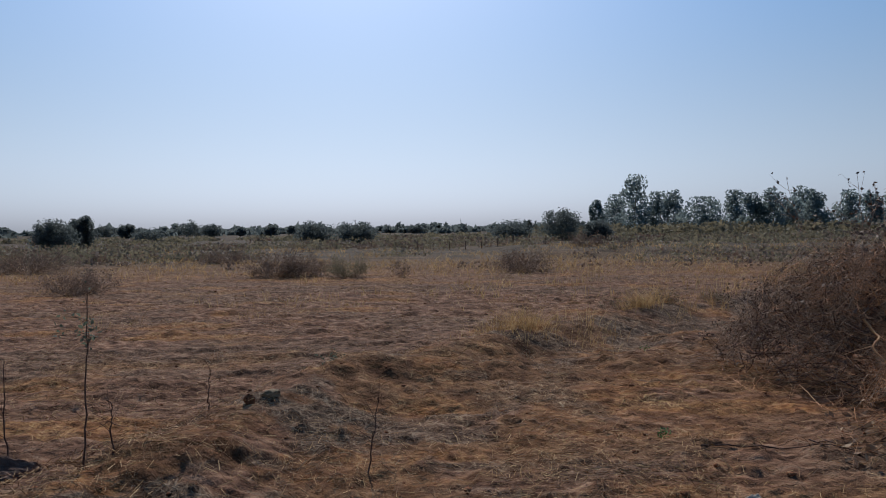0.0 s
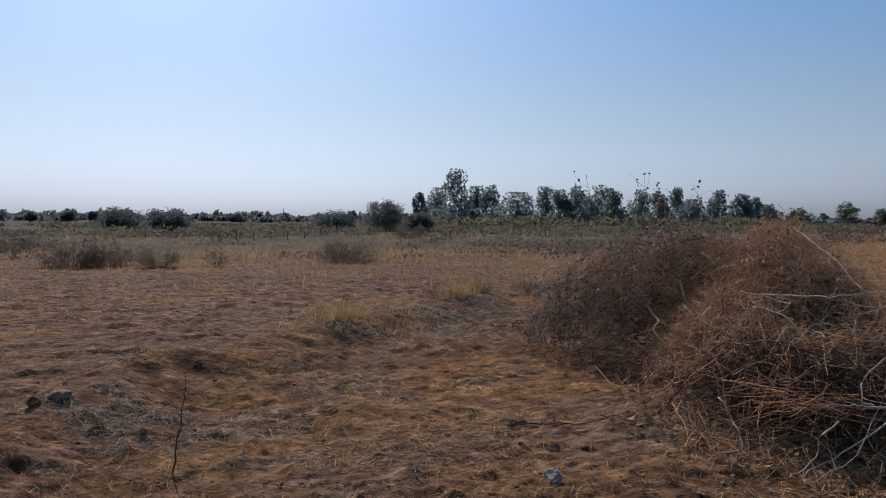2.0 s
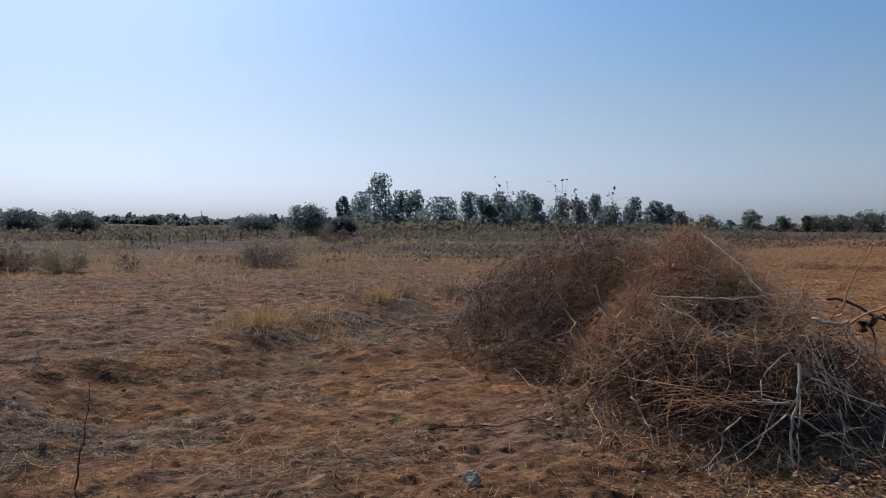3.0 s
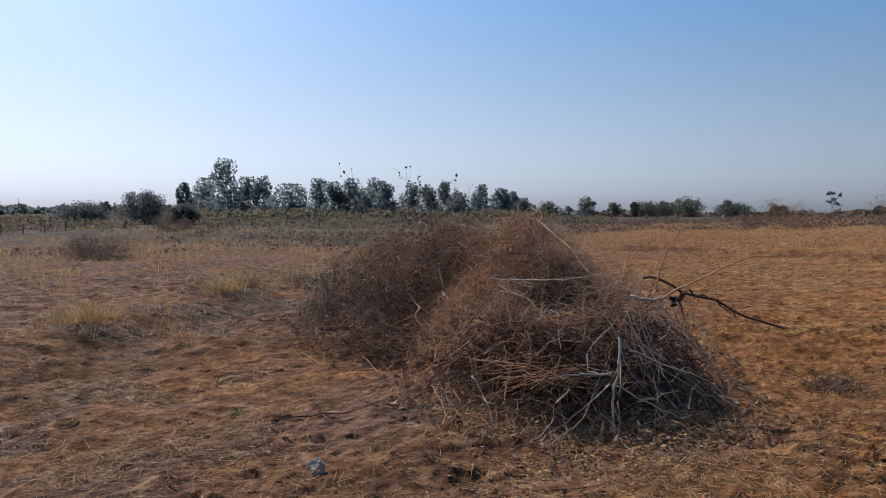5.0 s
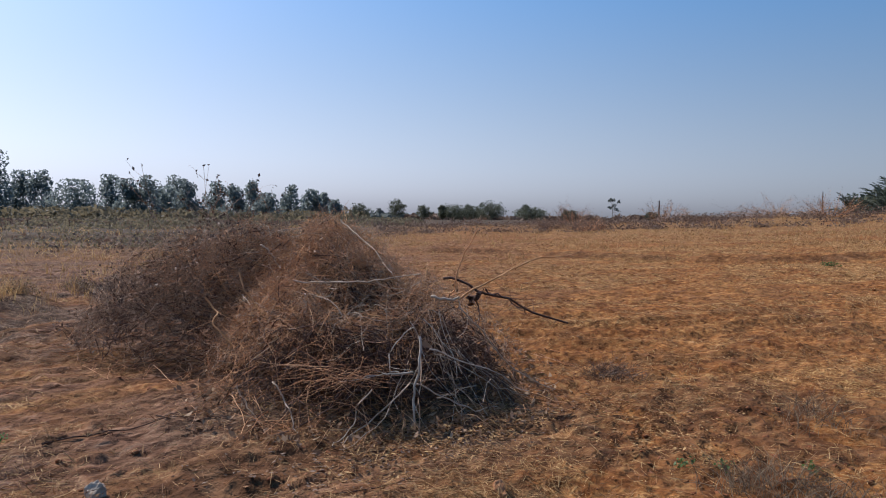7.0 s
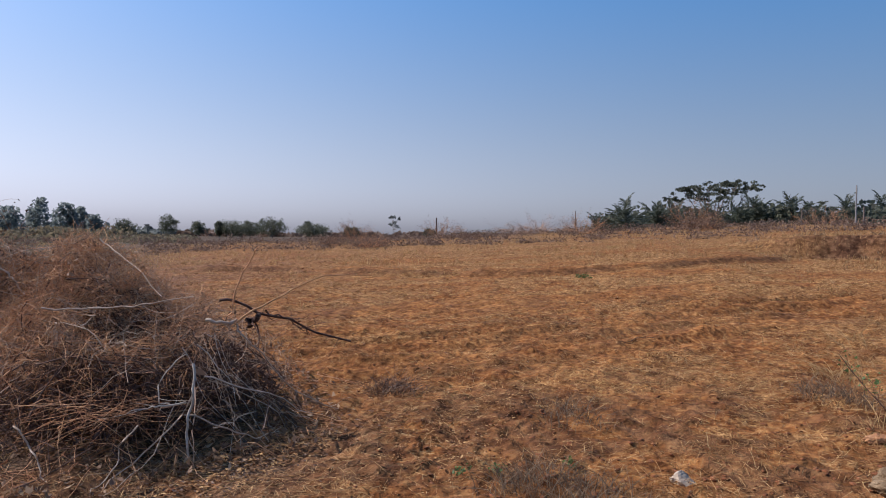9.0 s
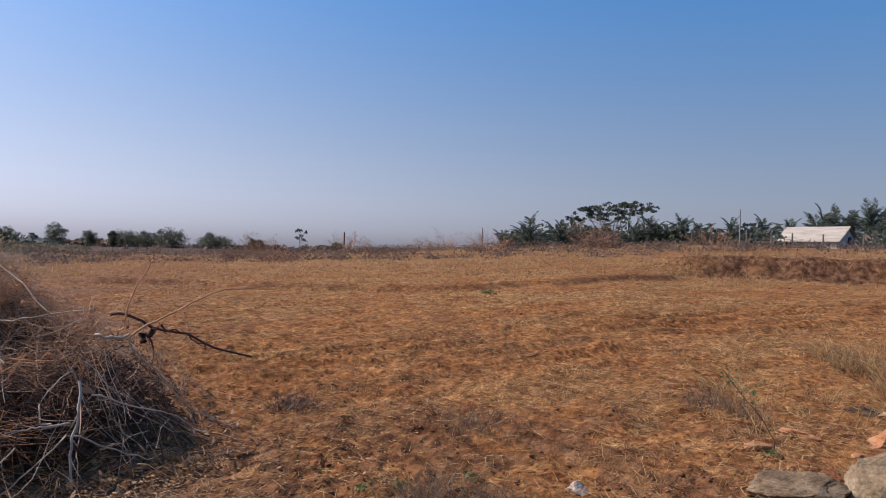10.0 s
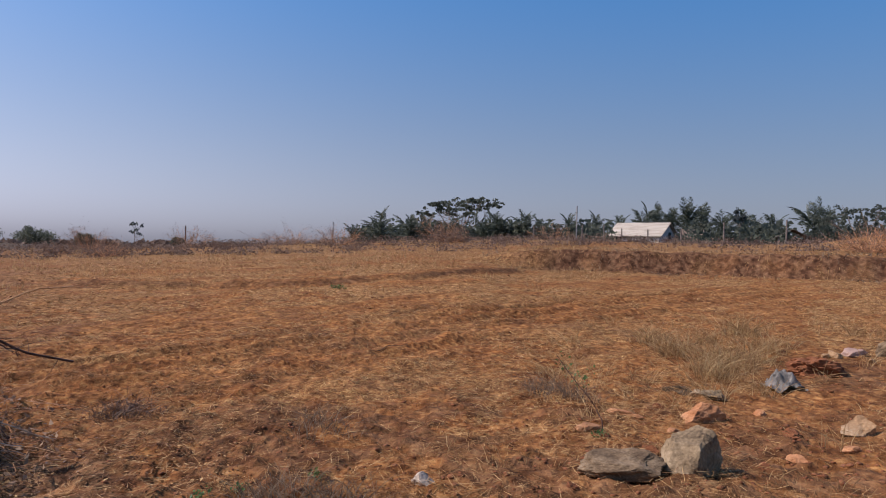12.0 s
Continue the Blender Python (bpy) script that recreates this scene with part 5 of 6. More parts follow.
sapling(-2.05, 3.87, 1.0, 60, GREEN_LEAF, "thin leggy sapling with few green leaves", 501, (0.02, 0.06), 0.018)
sapling(-2.56, 4.0, 0.72, 0, GREEN_LEAF, "bare thin dark sapling stem", 502, (-0.03, 0.05))
sapling(-1.96, 4.0, 0.32, 0, GREEN_LEAF, "short bare twig in the grass", 503)
sapling(-0.47, 4.12, 0.46, 0, GREEN_LEAF, "thin bare stick in the ground", 504, (0.06, 0.1))
sapling(-1.75, 5.1, 0.3, 0, GREEN_LEAF, "short dry weed stalk on the bund", 505)
sapling(5.85, -1.17, 0.64, 60, WEED, "thin leaning weed with green leaf tips", 506, (0.1, 0.42), 0.016)
shrub("bare_bush", -18.3, 9.3, 0.4, 0.36, STRAW, PALE_TWIG, "small bare pale bush in the field", 507, 14, 20, 0.02)
shrub("low_bush", -9.3, 6.6, 0.24, 0.18, GREEN_LEAF, GREY_TWIG, "tiny green bush on the bund edge", 508, 14, 60, 0.02)
for k, (x, y) in enumerate(((4.36, 1.33), (4.2, 1.5), (1.55, 4.85), (2.4, 8.2), (4.6, 0.9), (5.8, -1.1))):
    rs = np.random.RandomState(520 + k)
    ob = thing("green_weed", x, y, float(ground_z(x, y)), "small green weed sprouting from the soil", "weed", "weeds")
    c = in_ball(40, rs) * np.array([0.07, 0.07, 0.04]) + np.array([0, 0, 0.04])
    child("foliage", np_mesh("foliage", *leaf_cards(c, 0.014, rs), WEED), ob)
# fallen sticks on the ground
for k, (x0, y0, x1, y1) in enumerate(((1.69, 4.52, 2.65, 4.5), (2.5, 4.7, 2.85, 4.25), (2.0, 2.85, 2.9, 2.55), (5.9, 3.0, 6.6, 3.2), (9.3, 1.3, 9.9, 0.9))):
    rs = np.random.RandomState(540 + k)
    q = crooked([(x0, y0, 0), (x1, y1, 0)], rs, 10, 0.02)
    q[:, 2] = ground_z(q[:, 0], q[:, 1]) + 0.015
    tagged(new("fallen_stick", np_mesh("fallen_stick", *tubes(q[None], 0.006 * np.linspace(1, 0.5, 10)[None], 5), DARK_BARK, True)), "thin dark stick lying on the soil", "stick", "fallen sticks")


# ---- trees ----
def tree_parts(rs, height, spread, clear, clumps, leaves, leaf, flat=1.0, stems=1, top=0.0, droop=0.4, fill=0.5):
    """Trunk paths, limb paths and crown leaves of a tree; clear: bare height."""
    trunk = crooked([(0, 0, -0.2), (rs.normal() * 0.03 * height, rs.normal() * 0.03 * height, clear), (rs.normal() * 0.05 * height, rs.normal() * 0.05 * height, height * (0.92 if flat >= 1 else 0.75))], rs, 12, 0.012 * height)
    limbs, centres, sizes = [], [], []
    for k in range(clumps):
        u = rs.rand()
        a = rs.rand() * 2 * np.pi
        zc = clear + (height - clear) * (0.12 + 0.86 * u) if flat >= 1 else height * (0.55 + 0.45 * u ** 0.7)
        shape = (1 - top * u) * (0.55 + 0.45 * math.sin(math.pi * min(1, 0.15 + 0.8 * u))) if flat >= 1 else 1.0
        reach = spread * 0.5 * shape * math.sqrt(rs.rand()) * (1 if flat >= 1 else 0.45 + 0.55 * u)
        c = np.array([math.cos(a) * reach, math.sin(a) * reach, zc - (0.3 * height * (reach / spread) ** 2 if flat < 1 else 0)])
        centres.append(c)
        sizes.append(spread * ((0.09 + 0.09 * rs.rand()) if flat >= 1 else (0.06 + 0.07 * rs.rand())) * (1 - 0.4 * top * u))
        if k < 9:
            j = int(np.clip(np.searchsorted(trunk[:, 2], zc * (0.75 if flat >= 1 else 0.5)), 2, 10))
            limbs.append(crooked([trunk[j], (trunk[j] + c) / 2 + np.array([0, 0, -0.02 * height]), c], rs, 8, 0.008 * height))
    centres, sizes = np.array(centres), np.array(sizes)
    i = rs.randint(0, clumps, leaves)
    pts = centres[i] + in_ball(leaves, rs) * sizes[i][:, None] * np.array([1, 1, 0.85 if flat >= 1 else 0.35])
    if flat >= 1 and leaves > 200:
        m = int(leaves * fill)
        b = in_ball(m, rs)
        u = b[:, 2] * 0.5 + 0.5
        wide = spread * 0.44 * (1 - 0.5 * top * u) * (0.8 + 0.4 * fbm(np.arctan2(b[:, 1], b[:, 0]) * 1.5 + 9, u * 4, int(height * 37) % 97, 2))
        pts[:m] = np.stack([b[:, 0] * wide, b[:, 1] * wide, clear * 0.8 + (height - clear * 0.8) * u * 0.97], -1)
    return trunk, limbs, leaf_cards(pts, leaf, rs, 1.7, droop)


def gum_crown(rs, height, spread, leaves, leaf):
    """An egg-shaped crown of overlapping leaf masses, its outline uneven."""
    m = 20
    u = 0.1 + 0.86 * (np.arange(m) + rs.rand(m)) / m
    wide = spread * 0.5 * np.sin(np.pi * (0.12 + 0.88 * u) ** 0.85) ** 0.55
    a, q = rs.rand(m) * 2 * np.pi, 0.35 + 0.4 * rs.rand(m)
    size = np.minimum(spread * (0.14 + 0.1 * rs.rand(m)), 0.75 * wide + 0.05 * spread)
    c = np.stack([np.cos(a) * q * wide, np.sin(a) * q * wide, height * u - 0.4 * size], -1)
    i = rs.choice(m, leaves, p=size ** 2 / (size ** 2).sum())
    pts = c[i] + unit(rs.normal(size=(leaves, 3))) * (0.45 + 0.6 * rs.rand(leaves, 1) ** 0.6) * size[i][:, None] * np.array([1, 1, 1.25])
    pts[:, 2] = np.clip(pts[:, 2], 0.05 * height, height)
    return leaf_cards(pts, leaf, rs, 1.5, 0.4)


def tree(name, az, r, height, spread, clear, leaf_mat, label, seed, clumps=26, leaves=2600, leaf=0.3, flat=1.0, top=0.3, group="", base=None, droop=0.4):
    rs = np.random.RandomState(seed)
    x, y = polar(az, r)
    z = float(ground_z(x, y)) if base is None else base
    ob = thing(name, x, y, z - 0.1, label, "tree", group)
    trunk, limbs, crown = tree_parts(rs, height, spread, clear, clumps, leaves, leaf, flat, top=top, droop=droop, fill=0.3 if name == "eucalyptus_tree" else 0.5)
    if name == "eucalyptus_tree":
        crown = gum_crown(rs, height, spread, leaves, leaf)
    child("trunk", np_mesh("trunk", *tubes(trunk[None], (0.016 * height + 0.03) * (0.45 if name == "slender_tree" else 1.0) * np.linspace(1, 0.25, 12)[None], 8), TRUNK, True), ob)
    for q in limbs:
        child("limb", np_mesh("limb", *tubes(q[None], 0.007 * height * np.linspace(1, 0.3, 8)[None], 5), TRUNK, True), ob)
    child("crown", np_mesh("crown", *crown, leaf_mat), ob)
    return ob


R_EUC = 175.0
EUCS = ((12.6, 2.1, 3.6), (14.2, 2.5, 6.5), (15.6, 4.05, 6.6), (17.3, 2.7, 6.0), (18.6, 2.75, 5.0), (20.5, 2.15, 9.0), (22.9, 2.65, 6.2), (24.0, 2.4, 5.2), (25.6, 2.7, 5.0), (27.4, 2.75, 5.5), (28.4, 2.5, 5.5), (26.6, 1.9, 6.5), (30.4, 2.4, 5.0), (31.6, 2.3, 4.6), (33.2, 2.6, 5.0), (36.2, 2.3, 5.0), (38.0, 2.0, 4.5), (38.9, 1.75, 4.2), (39.8, 1.2, 4.0), (34.6, 1.6, 6.0))
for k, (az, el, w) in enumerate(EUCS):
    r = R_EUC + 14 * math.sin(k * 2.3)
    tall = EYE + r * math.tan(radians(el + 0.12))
    tree("eucalyptus_tree", az, r, tall, w * (1.4 + 0.15 * math.sin(k * 1.7)), tall * 0.08, HAZED_EUCALYPT, "tall slender grey-green eucalyptus in a row", 600 + k, 12, int(750 + 200 * w), 0.4, 1.0, 0.5, "row of eucalyptus trees", 0.0)

# single trees and dark thorn bushes of the plain
PLAIN = ((-29.3, 66, 2.6, 3.9, "dark_tree", "dense dark rounded tree on the plain"), (-27.6, 70, 3.1, 2.6, "dark_tree", "dense dark upright tree on the plain"),
         (-20.2, 120, 3.2, 4.8, "thorn_tree", "round-headed thorn tree on the plain"), (-18.5, 140, 2.9, 4.0, "thorn_tree", "thin flat-topped thorn tree"),
         (-23.0, 110, 1.9, 5.0, "thorn_tree", "low wide thorn tree"), (-14.0, 160, 2.7, 3.2, "thorn_tree", "small round tree on the plain"),
         (-16.3, 170, 2.3, 3.0, "thorn_tree", "small round tree on the plain"), (-10.5, 95, 2.6, 5.6, "thorn_bush", "wide rounded dark thorn bush"),
         (-7.2, 75, 2.2, 4.6, "thorn_bush", "wide rounded dark green thorn bush"), (5.6, 92, 2.3, 6.0, "thorn_bush", "low wide dark thorn bush"),
         (9.7, 82, 3.6, 5.4, "thorn_tree", "large dark dome-shaped thorn tree"), (12.6, 80, 2.2, 3.6, "thorn_bush", "dark thorn bush beside a larger tree"),
         (7.0, 150, 3.3, 2.6, "thorn_tree", "small lopsided tree on the plain"), (-26.2, 180, 3.2, 5.0, "thorn_tree", "distant thorn tree on the plain"),
         (-24.6, 190, 3.6, 5.0, "thorn_tree", "distant thorn tree on the plain"), (-12.3, 200, 2.9, 3.6, "thorn_tree", "distant small tree on the plain"), (-2.2, 190, 2.7, 4.4, "thorn_tree", "distant small tree on the plain"),
         )
BEYOND = ((41.8, 150, 1.05, 4.8, "small round-headed tree beyond the field"), (44.8, 150, 1.45, 4.6, "airy round-headed tree beyond the field"), (47.0, 160, 1.0, 4.2, "small round-headed tree beyond the field"),
          (49.6, 120, 1.1, 5.5, "dense wide green tree beyond the field"), (51.0, 125, 1.15, 5.0, "dense wide green tree beyond the field"), (52.7, 120, 1.35, 5.6, "green tree with open crown"), (55.8, 115, 1.1, 6.0, "low wide green tree beyond the field"),
          (48.6, 120, 1.15, 1.8, "narrow upright green tree beyond the field"), (59.0, 118, 0.8, 3.0, "low green tree beyond the rise"), (65.5, 118, 0.75, 2.6, "low green tree beyond the rise"))
for k, (az, r, el, w, label) in enumerate(BEYOND):
    h = EYE + r * math.tan(radians(el)) - float(ground_z(*polar(az, r)))
    tree("round_tree", az, r, h, w, h * 0.2, GREEN_LEAF, label, 750 + k, 30, 3800, 0.115, 1.0, 0.15, droop=0.0)
for k, (az, r, h, w, name, label) in enumerate(PLAIN):
    dense = name in ("dark_tree", "thorn_bush") or h == 3.6
    tree(name, az, r, h, w, h * (0.06 if dense else 0.25), DARK_GREEN if az < 20 else GREEN_LEAF, label, 700 + k, 70 if dense else 38, 6400 if dense else 2400, 0.05 + 0.0007 * r, 1.0, 0.1, droop=0.0)

# the wide acacia, a sparse one, and thin young trees on the rise
def acacia(az, r, layers, label, seed, per, leaf):
    """A forked trunk whose limbs each carry one flat layer; layers: aside, height over the eye, width, thickness."""
    rs = np.random.RandomState(seed)
    x, y = polar(az, r)
    z = float(ground_z(x, y)) - 0.1
    ob = thing("acacia_tree", x, y, z, label, "tree", turn=-az)
    fork = np.array([0.1, 0, 1.5])
    child("trunk", np_mesh("trunk", *tubes(crooked([(0, 0, -0.1), (0.12, 0.05, 0.8), fork], rs, 8, 0.03)[None], 0.16 * np.linspace(1, 0.75, 8)[None], 8), TRUNK, True), ob)
    pts = []
    for aside, up, wide, thick in layers:
        c = np.array([aside, rs.normal() * 1.2, EYE + up - z])
        bend = fork * 0.45 + c * 0.55 + np.array([0.05 * aside, 0, -0.45])
        path = crooked([fork, bend, c], rs, 10, 0.04)
        limb = child("limb", np_mesh("limb", *tubes(path[None], 0.085 * np.linspace(1, 0.25, 10)[None], 6), TRUNK, True), ob)
        tw = side_twigs(path[None, 5:], 12, 0.45 * wide, 0.022, rs, 5)
        child("branchlets", np_mesh("branchlets", *tubes(*tw, sides=4), TRUNK), limb, "", "stuff")
        for j in range(18):
            a, q = rs.rand() * 2 * np.pi, math.sqrt(rs.rand()) * 0.75
            puff = c + np.array([math.cos(a) * q * wide, math.sin(a) * q * wide, 0.25 * thick * rs.normal()])
            pts.append(puff + in_ball(per // 18, rs) * np.array([0.17 * wide, 0.17 * wide, 0.2 * thick]))
    child("crown", np_mesh("crown", *leaf_cards(np.concatenate(pts), leaf, rs, 1.6), GREEN_LEAF), ob)
    return ob


acacia(87.9, 78, ((-3.9, 4.55, 1.5, 0.6), (-2.9, 5.5, 1.9, 0.8), (-1.6, 5.0, 2.2, 0.9), (-0.6, 5.75, 2.4, 0.9), (0.8, 6.35, 2.4, 0.8), (2.3, 6.2, 2.2, 0.8), (3.6, 5.85, 1.7, 0.8), (0.2, 4.7, 2.4, 0.9), (1.2, 5.4, 1.6, 0.6)), "wide flat-topped acacia with open green crown", 801, 400, 0.15)
acacia(117.6, 66, ((-2.3, 3.9, 1.7, 1.0), (-1.2, 4.7, 1.6, 0.8), (0.2, 4.1, 1.8, 1.1), (1.3, 4.6, 1.6, 0.7), (2.4, 4.0, 1.6, 0.8), (0.2, 3.2, 2.6, 1.0)), "spreading tree with sparse feathery crown", 802, 216, 0.13)
tree("slender_tree", 62.6, 58, 2.2, 1.1, 0.9, DARK_GREEN, "slender young tree with a few leaf clusters", 803, 16, 200, 0.09, 1.0, 0.1)
tree("slender_tree", 109.6, 70, 4.1, 1.3, 2.6, DARK_GREEN, "thin young tree with a few leaf clusters", 804, 7, 110, 0.25, 1.0, 0.1)
tree("mango_tree", 106.6, 80, 3.4, 4.4, 0.6, GREEN_LEAF, "dense bright green bushy tree by the hut", 805, 40, 1800, 0.2, 1.0, 0.1)


# ---- palms ----
def frond_mesh(seed, length):
    rs = np.random.RandomState(seed)
    t = np.linspace(0, 1, 9)
    mid = np.stack([length * t * (1 - 0.12 * t), rs.normal() * 0.06 * length * t ** 2, length * (0.22 * t - 0.34 * t ** 3)], -1)
    rib = tubes(mid[None], 0.03 * np.linspace(1, 0.25, 9)[None], 4)
    u = np.repeat(np.linspace(0.15, 0.99, 20), 2)
    side = np.tile([1.0, -1.0], 20)
    start = np.stack([np.interp(u, t, mid[:, c]) for c in range(3)], -1)
    ln = length * 0.16 * np.sin(np.pi * np.clip(u * 0.85 + 0.12, 0, 1)) + 0.08
    way = unit(np.stack([0.9 + 0 * u, side, -0.35 + 0.25 * rs.normal(size=40)], -1))
    s = np.linspace(0, 1, 3)
    paths = start[:, None] + way[:, None] * ln[:, None, None] * s[None, :, None] + np.array([0, 0, -1]) * (ln[:, None] * 0.3 * s ** 2)[..., None]
    leaf = strips(paths, np.tile([0.05, 0.045, 0.01], (40, 1)), rs)
    return np_mesh("frond", *joined([rib, leaf]), PALM_LEAF)


FRONDS = [frond_mesh(900 + k, 2.3) for k in range(4)]


def palm(az, r, el, size, label, seed, fronds=15):
    """A palm whose highest fronds stand el degrees above the first eye."""
    rs = np.random.RandomState(seed)
    x, y = polar(az, r)
    z = float(ground_z(x, y)) - 0.1
    size = size * 1.4
    trunk_h = max(0.3, EYE + r * math.tan(radians(el)) - z - 1.9 * size)
    ob = thing("palm_tree", x, y, z, label, "palm tree", "palm grove")
    path = crooked([(0, 0, 0), (rs.normal() * 0.1, rs.normal() * 0.1, trunk_h * 0.5), (rs.normal() * 0.2, rs.normal() * 0.2, trunk_h)], rs, 8, 0.03)
    child("trunk", np_mesh("trunk", *tubes(path[None], 0.2 * np.linspace(1.1, 0.7, 8)[None], 8), TRUNK, True), ob)
    for k in range(fronds):
        f = child("frond", FRONDS[k % 4], ob)
        up = -82 + 62 * (k / fronds) ** 1.1 + 16 * rs.normal()
        f.matrix_basis = Matrix.Translation(path[-1]) @ pose(0, 0, 0, 0, 0, k * 137.5 + 20 * rs.rand()) @ pose(0, 0, 0, 0, up, 0) @ Matrix.Scale(size * (0.8 + 0.4 * rs.rand()), 4)


PALMS = ((79.1, 60, 1.85, 0.6), (81.6, 60, 2.65, 1.0), (83.7, 62, 2.8, 0.9), (85.1, 64, 3.0, 0.9), (87.2, 66, 3.0, 0.9), (89.6, 64, 3.3, 0.95), (91.5, 66, 3.5, 1.0), (93.4, 66, 3.55, 1.0), (94.6, 72, 3.1, 0.9), (96.6, 72, 3.3, 0.9),
         (99.0, 84, 3.5, 1.0), (100.8, 86, 3.7, 1.1), (102.6, 84, 4.2, 1.1), (103.8, 88, 4.1, 1.1), (104.8, 86, 4.0, 1.1), (105.8, 84, 4.6, 1.2), (107.0, 86, 4.25, 1.1), (108.4, 92, 3.9, 1.1), (109.8, 88, 4.1, 1.1), (110.7, 92, 3.5, 1.0), (112.0, 94, 3.6, 1.0), (114.5, 82, 4.5, 1.1), (115.4, 86, 4.1, 1.0), (119.8, 80, 4.0, 1.0), (122.0, 84, 4.2, 1.0))
for k, (az, r, el, s) in enumerate(PALMS):
    palm(az, r, el, s, "young palm with arching dark green fronds", 950 + k, 16 + k % 4)


# ---- far scrub ----
def scrub(name, count, rmin, rmax, azmin, azmax, wide, tall, material, label, seed, where=None, leaf=0.16, per=52):
    """Many low bushes of leaf sprays, as one growth."""
    rs = np.random.RandomState(seed)
    x, y = strewn(count, rmin, rmax, azmin, azmax, rs, where or (lambda x, y: 0 * x + 1.0))
    n = len(x)
    w, h = wide * (0.5 + rs.rand(n)), tall * (0.4 + 0.9 * rs.rand(n))
    i = np.repeat(np.arange(n), per)
    b = in_ball(len(i), rs)
    c = np.stack([x[i] + b[:, 0] * w[i] * 0.5, y[i] + b[:, 1] * w[i] * 0.5, ground_z(x, y)[i] * (np.hypot(x, y)[i] < 300) + h[i] * (0.25 + 0.7 * b[:, 2]).clip(0.02, 1)], -1)
    size = leaf * np.maximum(1, np.hypot(x, y)[i] / 45)[:, None]
    v, f = leaf_cards(c, size, rs, 1.5)
    return tagged(new(name, np_mesh(name, v, f, material)), label, "scrub", kind="stuff")


def patches(x, y):
    open_land = step(-4, 8, np.degrees(np.arctan2(x, y))) * (1 - step(58, 74, np.hypot(x, y)))
    return step(0.42, 0.58, fbm(x / 14, y / 9, 66, 3)) * (1 - 0.88 * open_land)


scrub("olive_scrub", 2600, 32, 170, -42, 47, 3.0, 0.75, SCRUB_LEAF, "grey-green thorn scrub over the plain", 1001, patches, 0.095, 60)
scrub("brown_scrub_growth", 1500, 28, 120, -42, 47, 2.2, 0.6, BROWN_SCRUB, "dry brown scrub over the plain", 1002, patches, 0.11, 40)
scrub("far_woods", 480, 230, 1500, -45, 46, 9.0, 3.8, DARK_GREEN, "distant hazy line of trees", 1003, None, 0.26, 64)
scrub("tree_row_undergrowth", 170, 140, 185, 8, 42, 8.0, 2.1, SCRUB_LEAF, "grey-green undergrowth below the tall trees", 1004, None, 0.17, 130)
scrub("rise_scrub", 380, 36, 60, 44, 126, 2.0, 0.5, BROWN_SCRUB, "dry brown scrub along the top of the rise", 1005, None, 0.065, 110)
scrub("grove_undergrowth", 460, 64, 100, 80, 126, 3.6, 2.6, GREEN_LEAF, "dark green undergrowth of the palm grove", 1006, lambda x, y: (np.abs(np.degrees(np.arctan2(x, y)) - 102.8) > 3.2) * 1.0, 0.2, 120)
scrub("distant_woods", 420, 200, 700, 46, 130, 9.0, 2.0, BROWN_SCRUB, "dark distant woods behind the rise", 1007, None, 0.3, 60)


# ---- hut, shed, posts and poles ----
def box_bm(bm, cx, cy, cz, sx, sy, sz):
    m = Matrix.Translation((cx, cy, cz)) @ Matrix.Diagonal((sx, sy, sz, 1))
    bmesh.ops.create_cube(bm, size=1.0, matrix=m)
    return bm


def part(name, bm, material, parent, label=""):
    ob = new(name, bm_mesh(name, bm, material))
    ob.parent = parent
    return tagged(ob, label)


def roof_sheet(length, run, drop, waves):
    """A corrugated sheet: ridge at x = 0, eave at x = run, drop lower."""
    n = waves * 6
    yy = np.linspace(-length / 2, length / 2, n + 1)
    zz = 0.018 * np.sin(np.linspace(0, waves * 2 * np.pi, n + 1))
    top = [np.stack([np.full(n + 1, x), yy, -drop * x / run + zz + lift], -1) for lift in (0.0, -0.02) for x in (0.0, run / 2, run)]
    v = np.concatenate(top)
    m = n + 1
    f = []
    for s in (0, 3):
        for a in (0, 1):
            b = (s + a) * m
            i = np.arange(n)
            f.append(np.stack([b + i, b + i + 1, b + m + i + 1, b + m + i], -1))
    return v, np.concatenate(f)


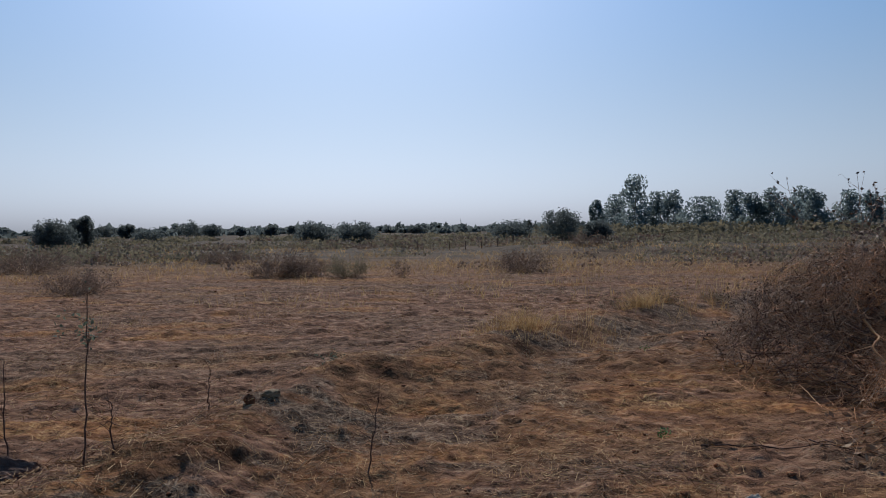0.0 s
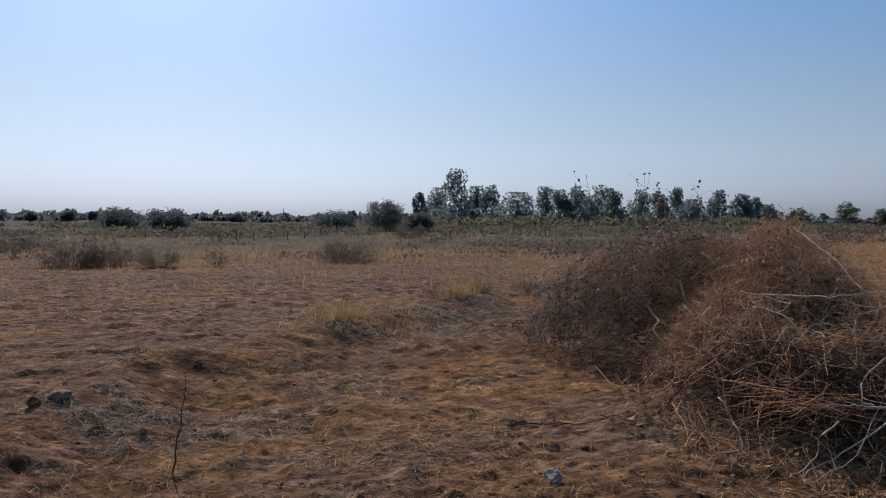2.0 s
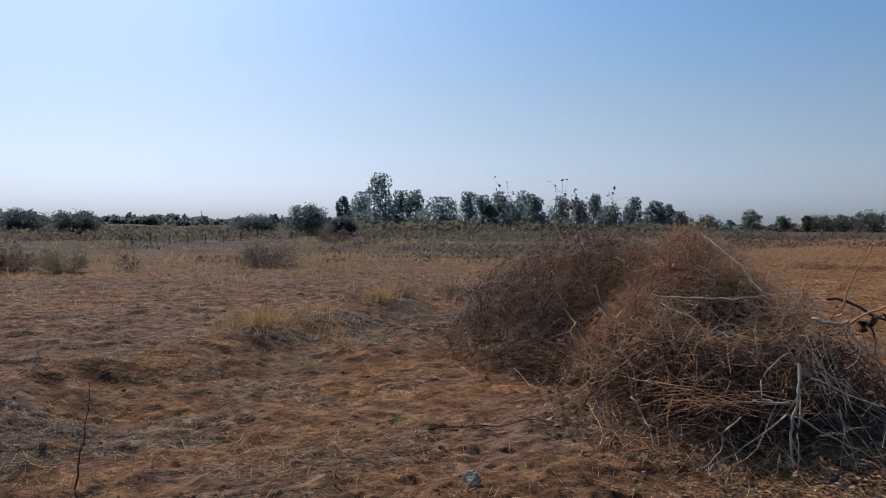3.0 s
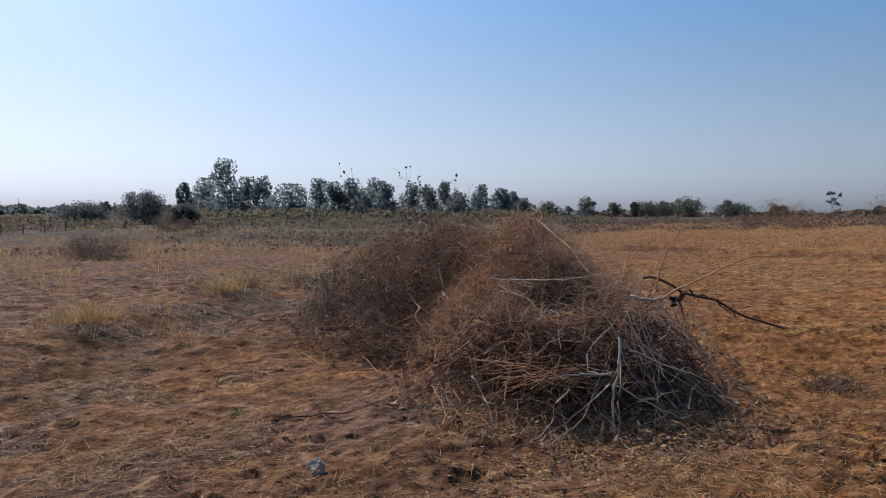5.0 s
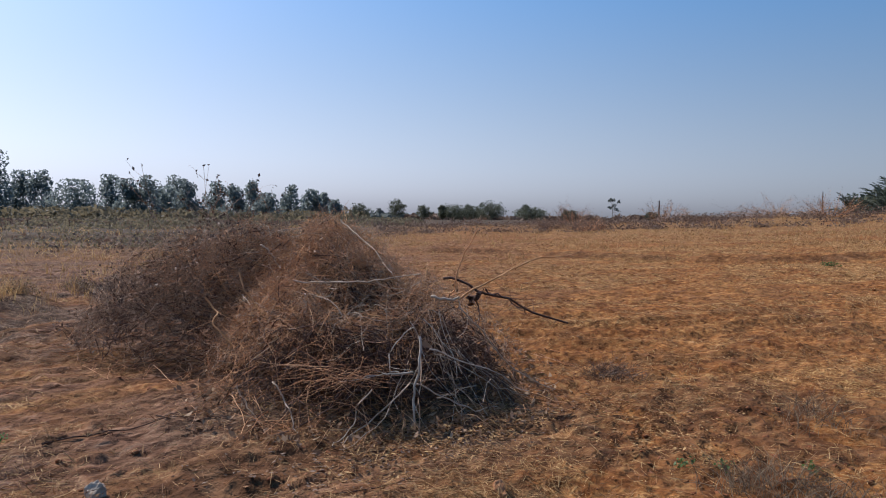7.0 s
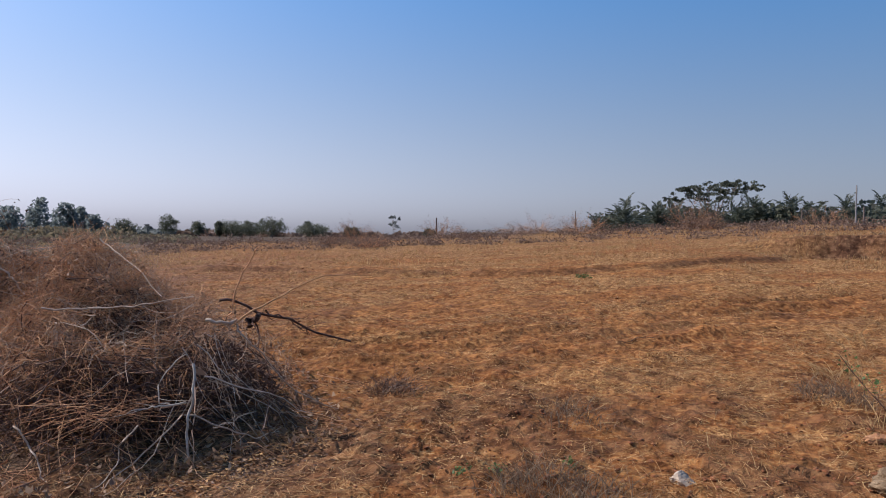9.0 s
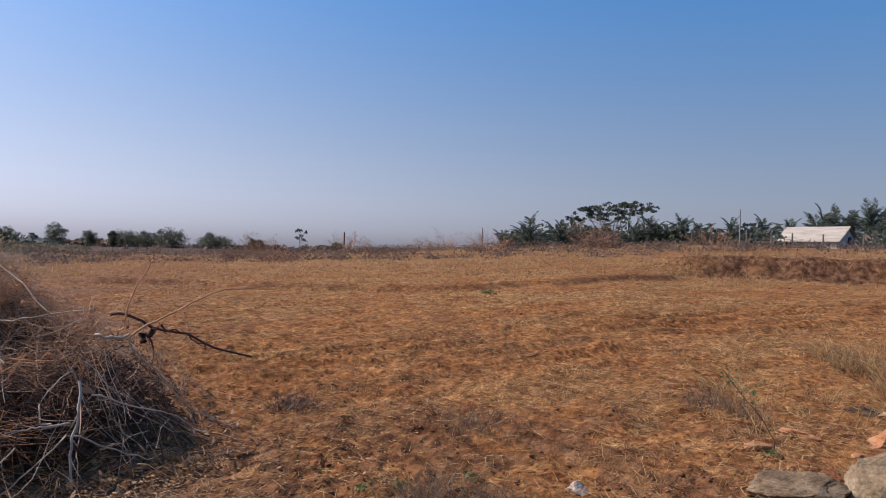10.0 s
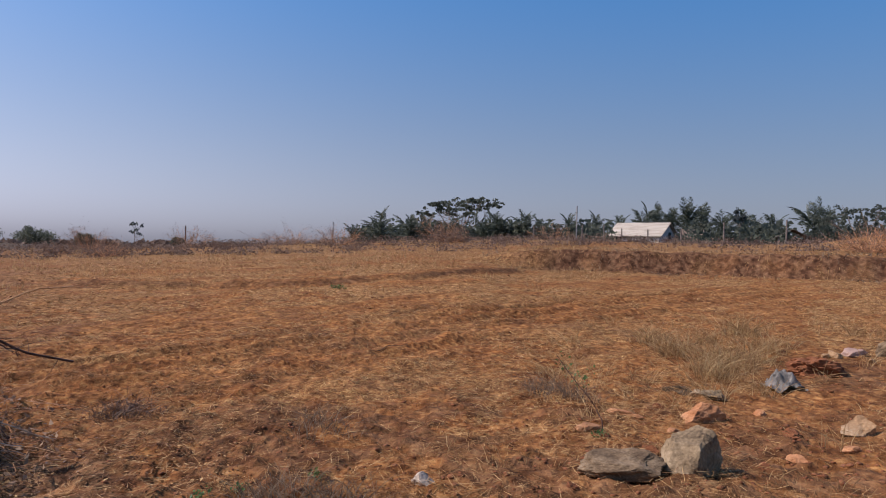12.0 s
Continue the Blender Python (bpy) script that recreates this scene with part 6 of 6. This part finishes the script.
def hut():
    az, r = 102.6, 76.0
    x, y = polar(az, r)
    z = float(ground_z(x, y)) - 0.1
    eave, ridge, length, run = 4.16 - z, 5.48 - z, 5.6, 2.2
    ob = thing("farm_hut", x, y, z, "whitewashed farm hut with pale corrugated gable roof", "hut", turn=145)
    bm = bmesh.new()
    box_bm(bm, run - 0.1, 0, eave / 2, 0.2, length - 0.3, eave)
    part("front_wall", bm, WHITEWASH, ob)
    bm = bmesh.new()
    box_bm(bm, -run + 0.1, 0, eave / 2, 0.2, length - 0.3, eave)
    part("back_wall", bm, WHITEWASH, ob)
    for s in (-1, 1):
        bm = bmesh.new()
        box_bm(bm, 0, s * (length / 2 - 0.25), eave / 2, run * 2 - 0.42, 0.2, eave)
        yv = s * (length / 2 - 0.25)
        vs = [bm.verts.new(p) for p in ((-run + 0.21, yv - 0.1, eave + 0.002), (run - 0.21, yv - 0.1, eave + 0.002), (0, yv - 0.1, ridge - 0.14), (-run + 0.21, yv + 0.1, eave + 0.002), (run - 0.21, yv + 0.1, eave + 0.002), (0, yv + 0.1, ridge - 0.14))]
        for idx in ((0, 1, 2), (5, 4, 3), (0, 3, 4, 1), (1, 4, 5, 2), (2, 5, 3, 0)):
            bm.faces.new([vs[i] for i in idx])
        part("gable_wall", bm, WHITEWASH, ob, "whitewashed gable wall with stains")
    for s in (0, 180):
        q = child("roof_sheet", np_mesh("roof_sheet", *roof_sheet(length + 0.3, run + 0.35, ridge - eave + 0.2, 26), SHEET), ob, "pale grey corrugated roof slope")
        q.matrix_basis = pose(0, 0, ridge + 0.02, 0, 0, s)
    # door and window openings: flat panels coloured as the shade within
    for yy, w, h in ((-1.8, 0.9, 1.35), (1.0, 0.7, 0.6)):
        bm = bmesh.new()
        box_bm(bm, run + 0.012, yy, 0.35 + h / 2 if h > 1 else 0.9, 0.03, w, h)
        part("door" if h > 1 else "window", bm, INTERIOR_SHADE, ob, "dark panel painted as shade inside the opening")
    bm = bmesh.new()
    box_bm(bm, -0.5, length / 2 - 0.135, 1.0, 0.7, 0.03, 2.0)
    part("side_door", bm, INTERIOR_SHADE, ob, "dark panel painted as shade in the gable doorway")


def lean_to(az, r, w, d, h, label, material, turn, low=0.65):
    x, y = polar(az, r)
    z = float(ground_z(x, y))
    ob = thing("open_shed", x, y, z, label, "shed", turn=turn)
    for sx in (-1, 1):
        for sy in (-1, 1):
            bm = bmesh.new()
            bmesh.ops.create_cone(bm, cap_ends=True, segments=7, radius1=0.07, radius2=0.06, depth=h * low + 0.2, matrix=Matrix.Translation((sx * d * 0.42, sy * w * 0.42, h * low / 2)))
            part("post", bm, TRUNK, ob)
    for s in (0, 180):
        q = child("roof_slope", np_mesh("roof_slope", *roof_sheet(w, d * 0.55, h * (1 - low) + 0.1, 12), material), ob)
        q.matrix_basis = pose(0, 0, h, 0, 0, s)
    # back wall coloured near black for the shade under the roof
    bm = bmesh.new()
    box_bm(bm, -d * 0.38, 0, h * low * 0.45, 0.12, w * 0.8, h * low * 0.9)
    part("back_wall", bm, INTERIOR_SHADE, ob)


hut()
lean_to(106.3, 77.0, 2.4, 2.6, 2.3, "dull brown sheet-roofed lean-to beside the hut", BROWN_ROOF, 170)
lean_to(113.2, 62, 2.8, 2.4, 1.7, "dark thatched open shed on posts", THATCH, 72)


def post(az, r, h, wide, label, group, material=STONE_POST, name="fence_post", lean=0.0, category="post"):
    x, y = polar(az, r)
    bm = bmesh.new()
    bmesh.ops.create_cone(bm, cap_ends=True, segments=6, radius1=wide * 0.6, radius2=wide * 0.5, depth=h + 0.2, matrix=Matrix.Translation((0, 0, h / 2 - 0.1)))
    ob = new(name, bm_mesh(name, bm, material))
    ob.matrix_basis = pose(x, y, float(ground_z(x, y)), lean, 0, -az)
    return tagged(ob, label, category, group)


rs = np.random.RandomState(1100)
for k in range(26):
    f = k / 25
    post(-3.4 + 33 * f, 45 + 24 * f, 0.5 + 0.3 * rs.rand(), 0.06, "short dark weathered fence post in scrub", "fence posts on the plain", DARK_BARK, lean=rs.normal() * 3)
for az, r, h in ((94.0, 47, 1.0), (97.9, 46, 1.1), (99.6, 46, 1.1), (101.0, 46, 0.9), (105.5, 47, 1.0), (108.6, 45, 1.3), (112.9, 45, 1.45), (103.0, 47, 0.9)):
    post(az, r, h, 0.1, "grey stone fence post on the rise", "stone fence posts", lean=rs.normal() * 3)
post(97.4, 60, 3.4, 0.11, "tall thin grey pole above the field", "poles", STEEL, "tall_pole", 0, "pole")
post(77.4, 90, 3.3, 0.1, "dark wooden pole on the skyline", "poles", DARK_BARK, "wooden_pole", 0, "pole")
for az, r, h in ((-11.8, 300, 5.5), (-7.2, 300, 5.8), (1.5, 300, 6.0), (9.0, 300, 5.6), (66.0, 110, 3.2)):
    post(az, r, h, 0.2, "distant power pole on the skyline", "poles", DARK_BARK, "power_pole", 0, "pole")
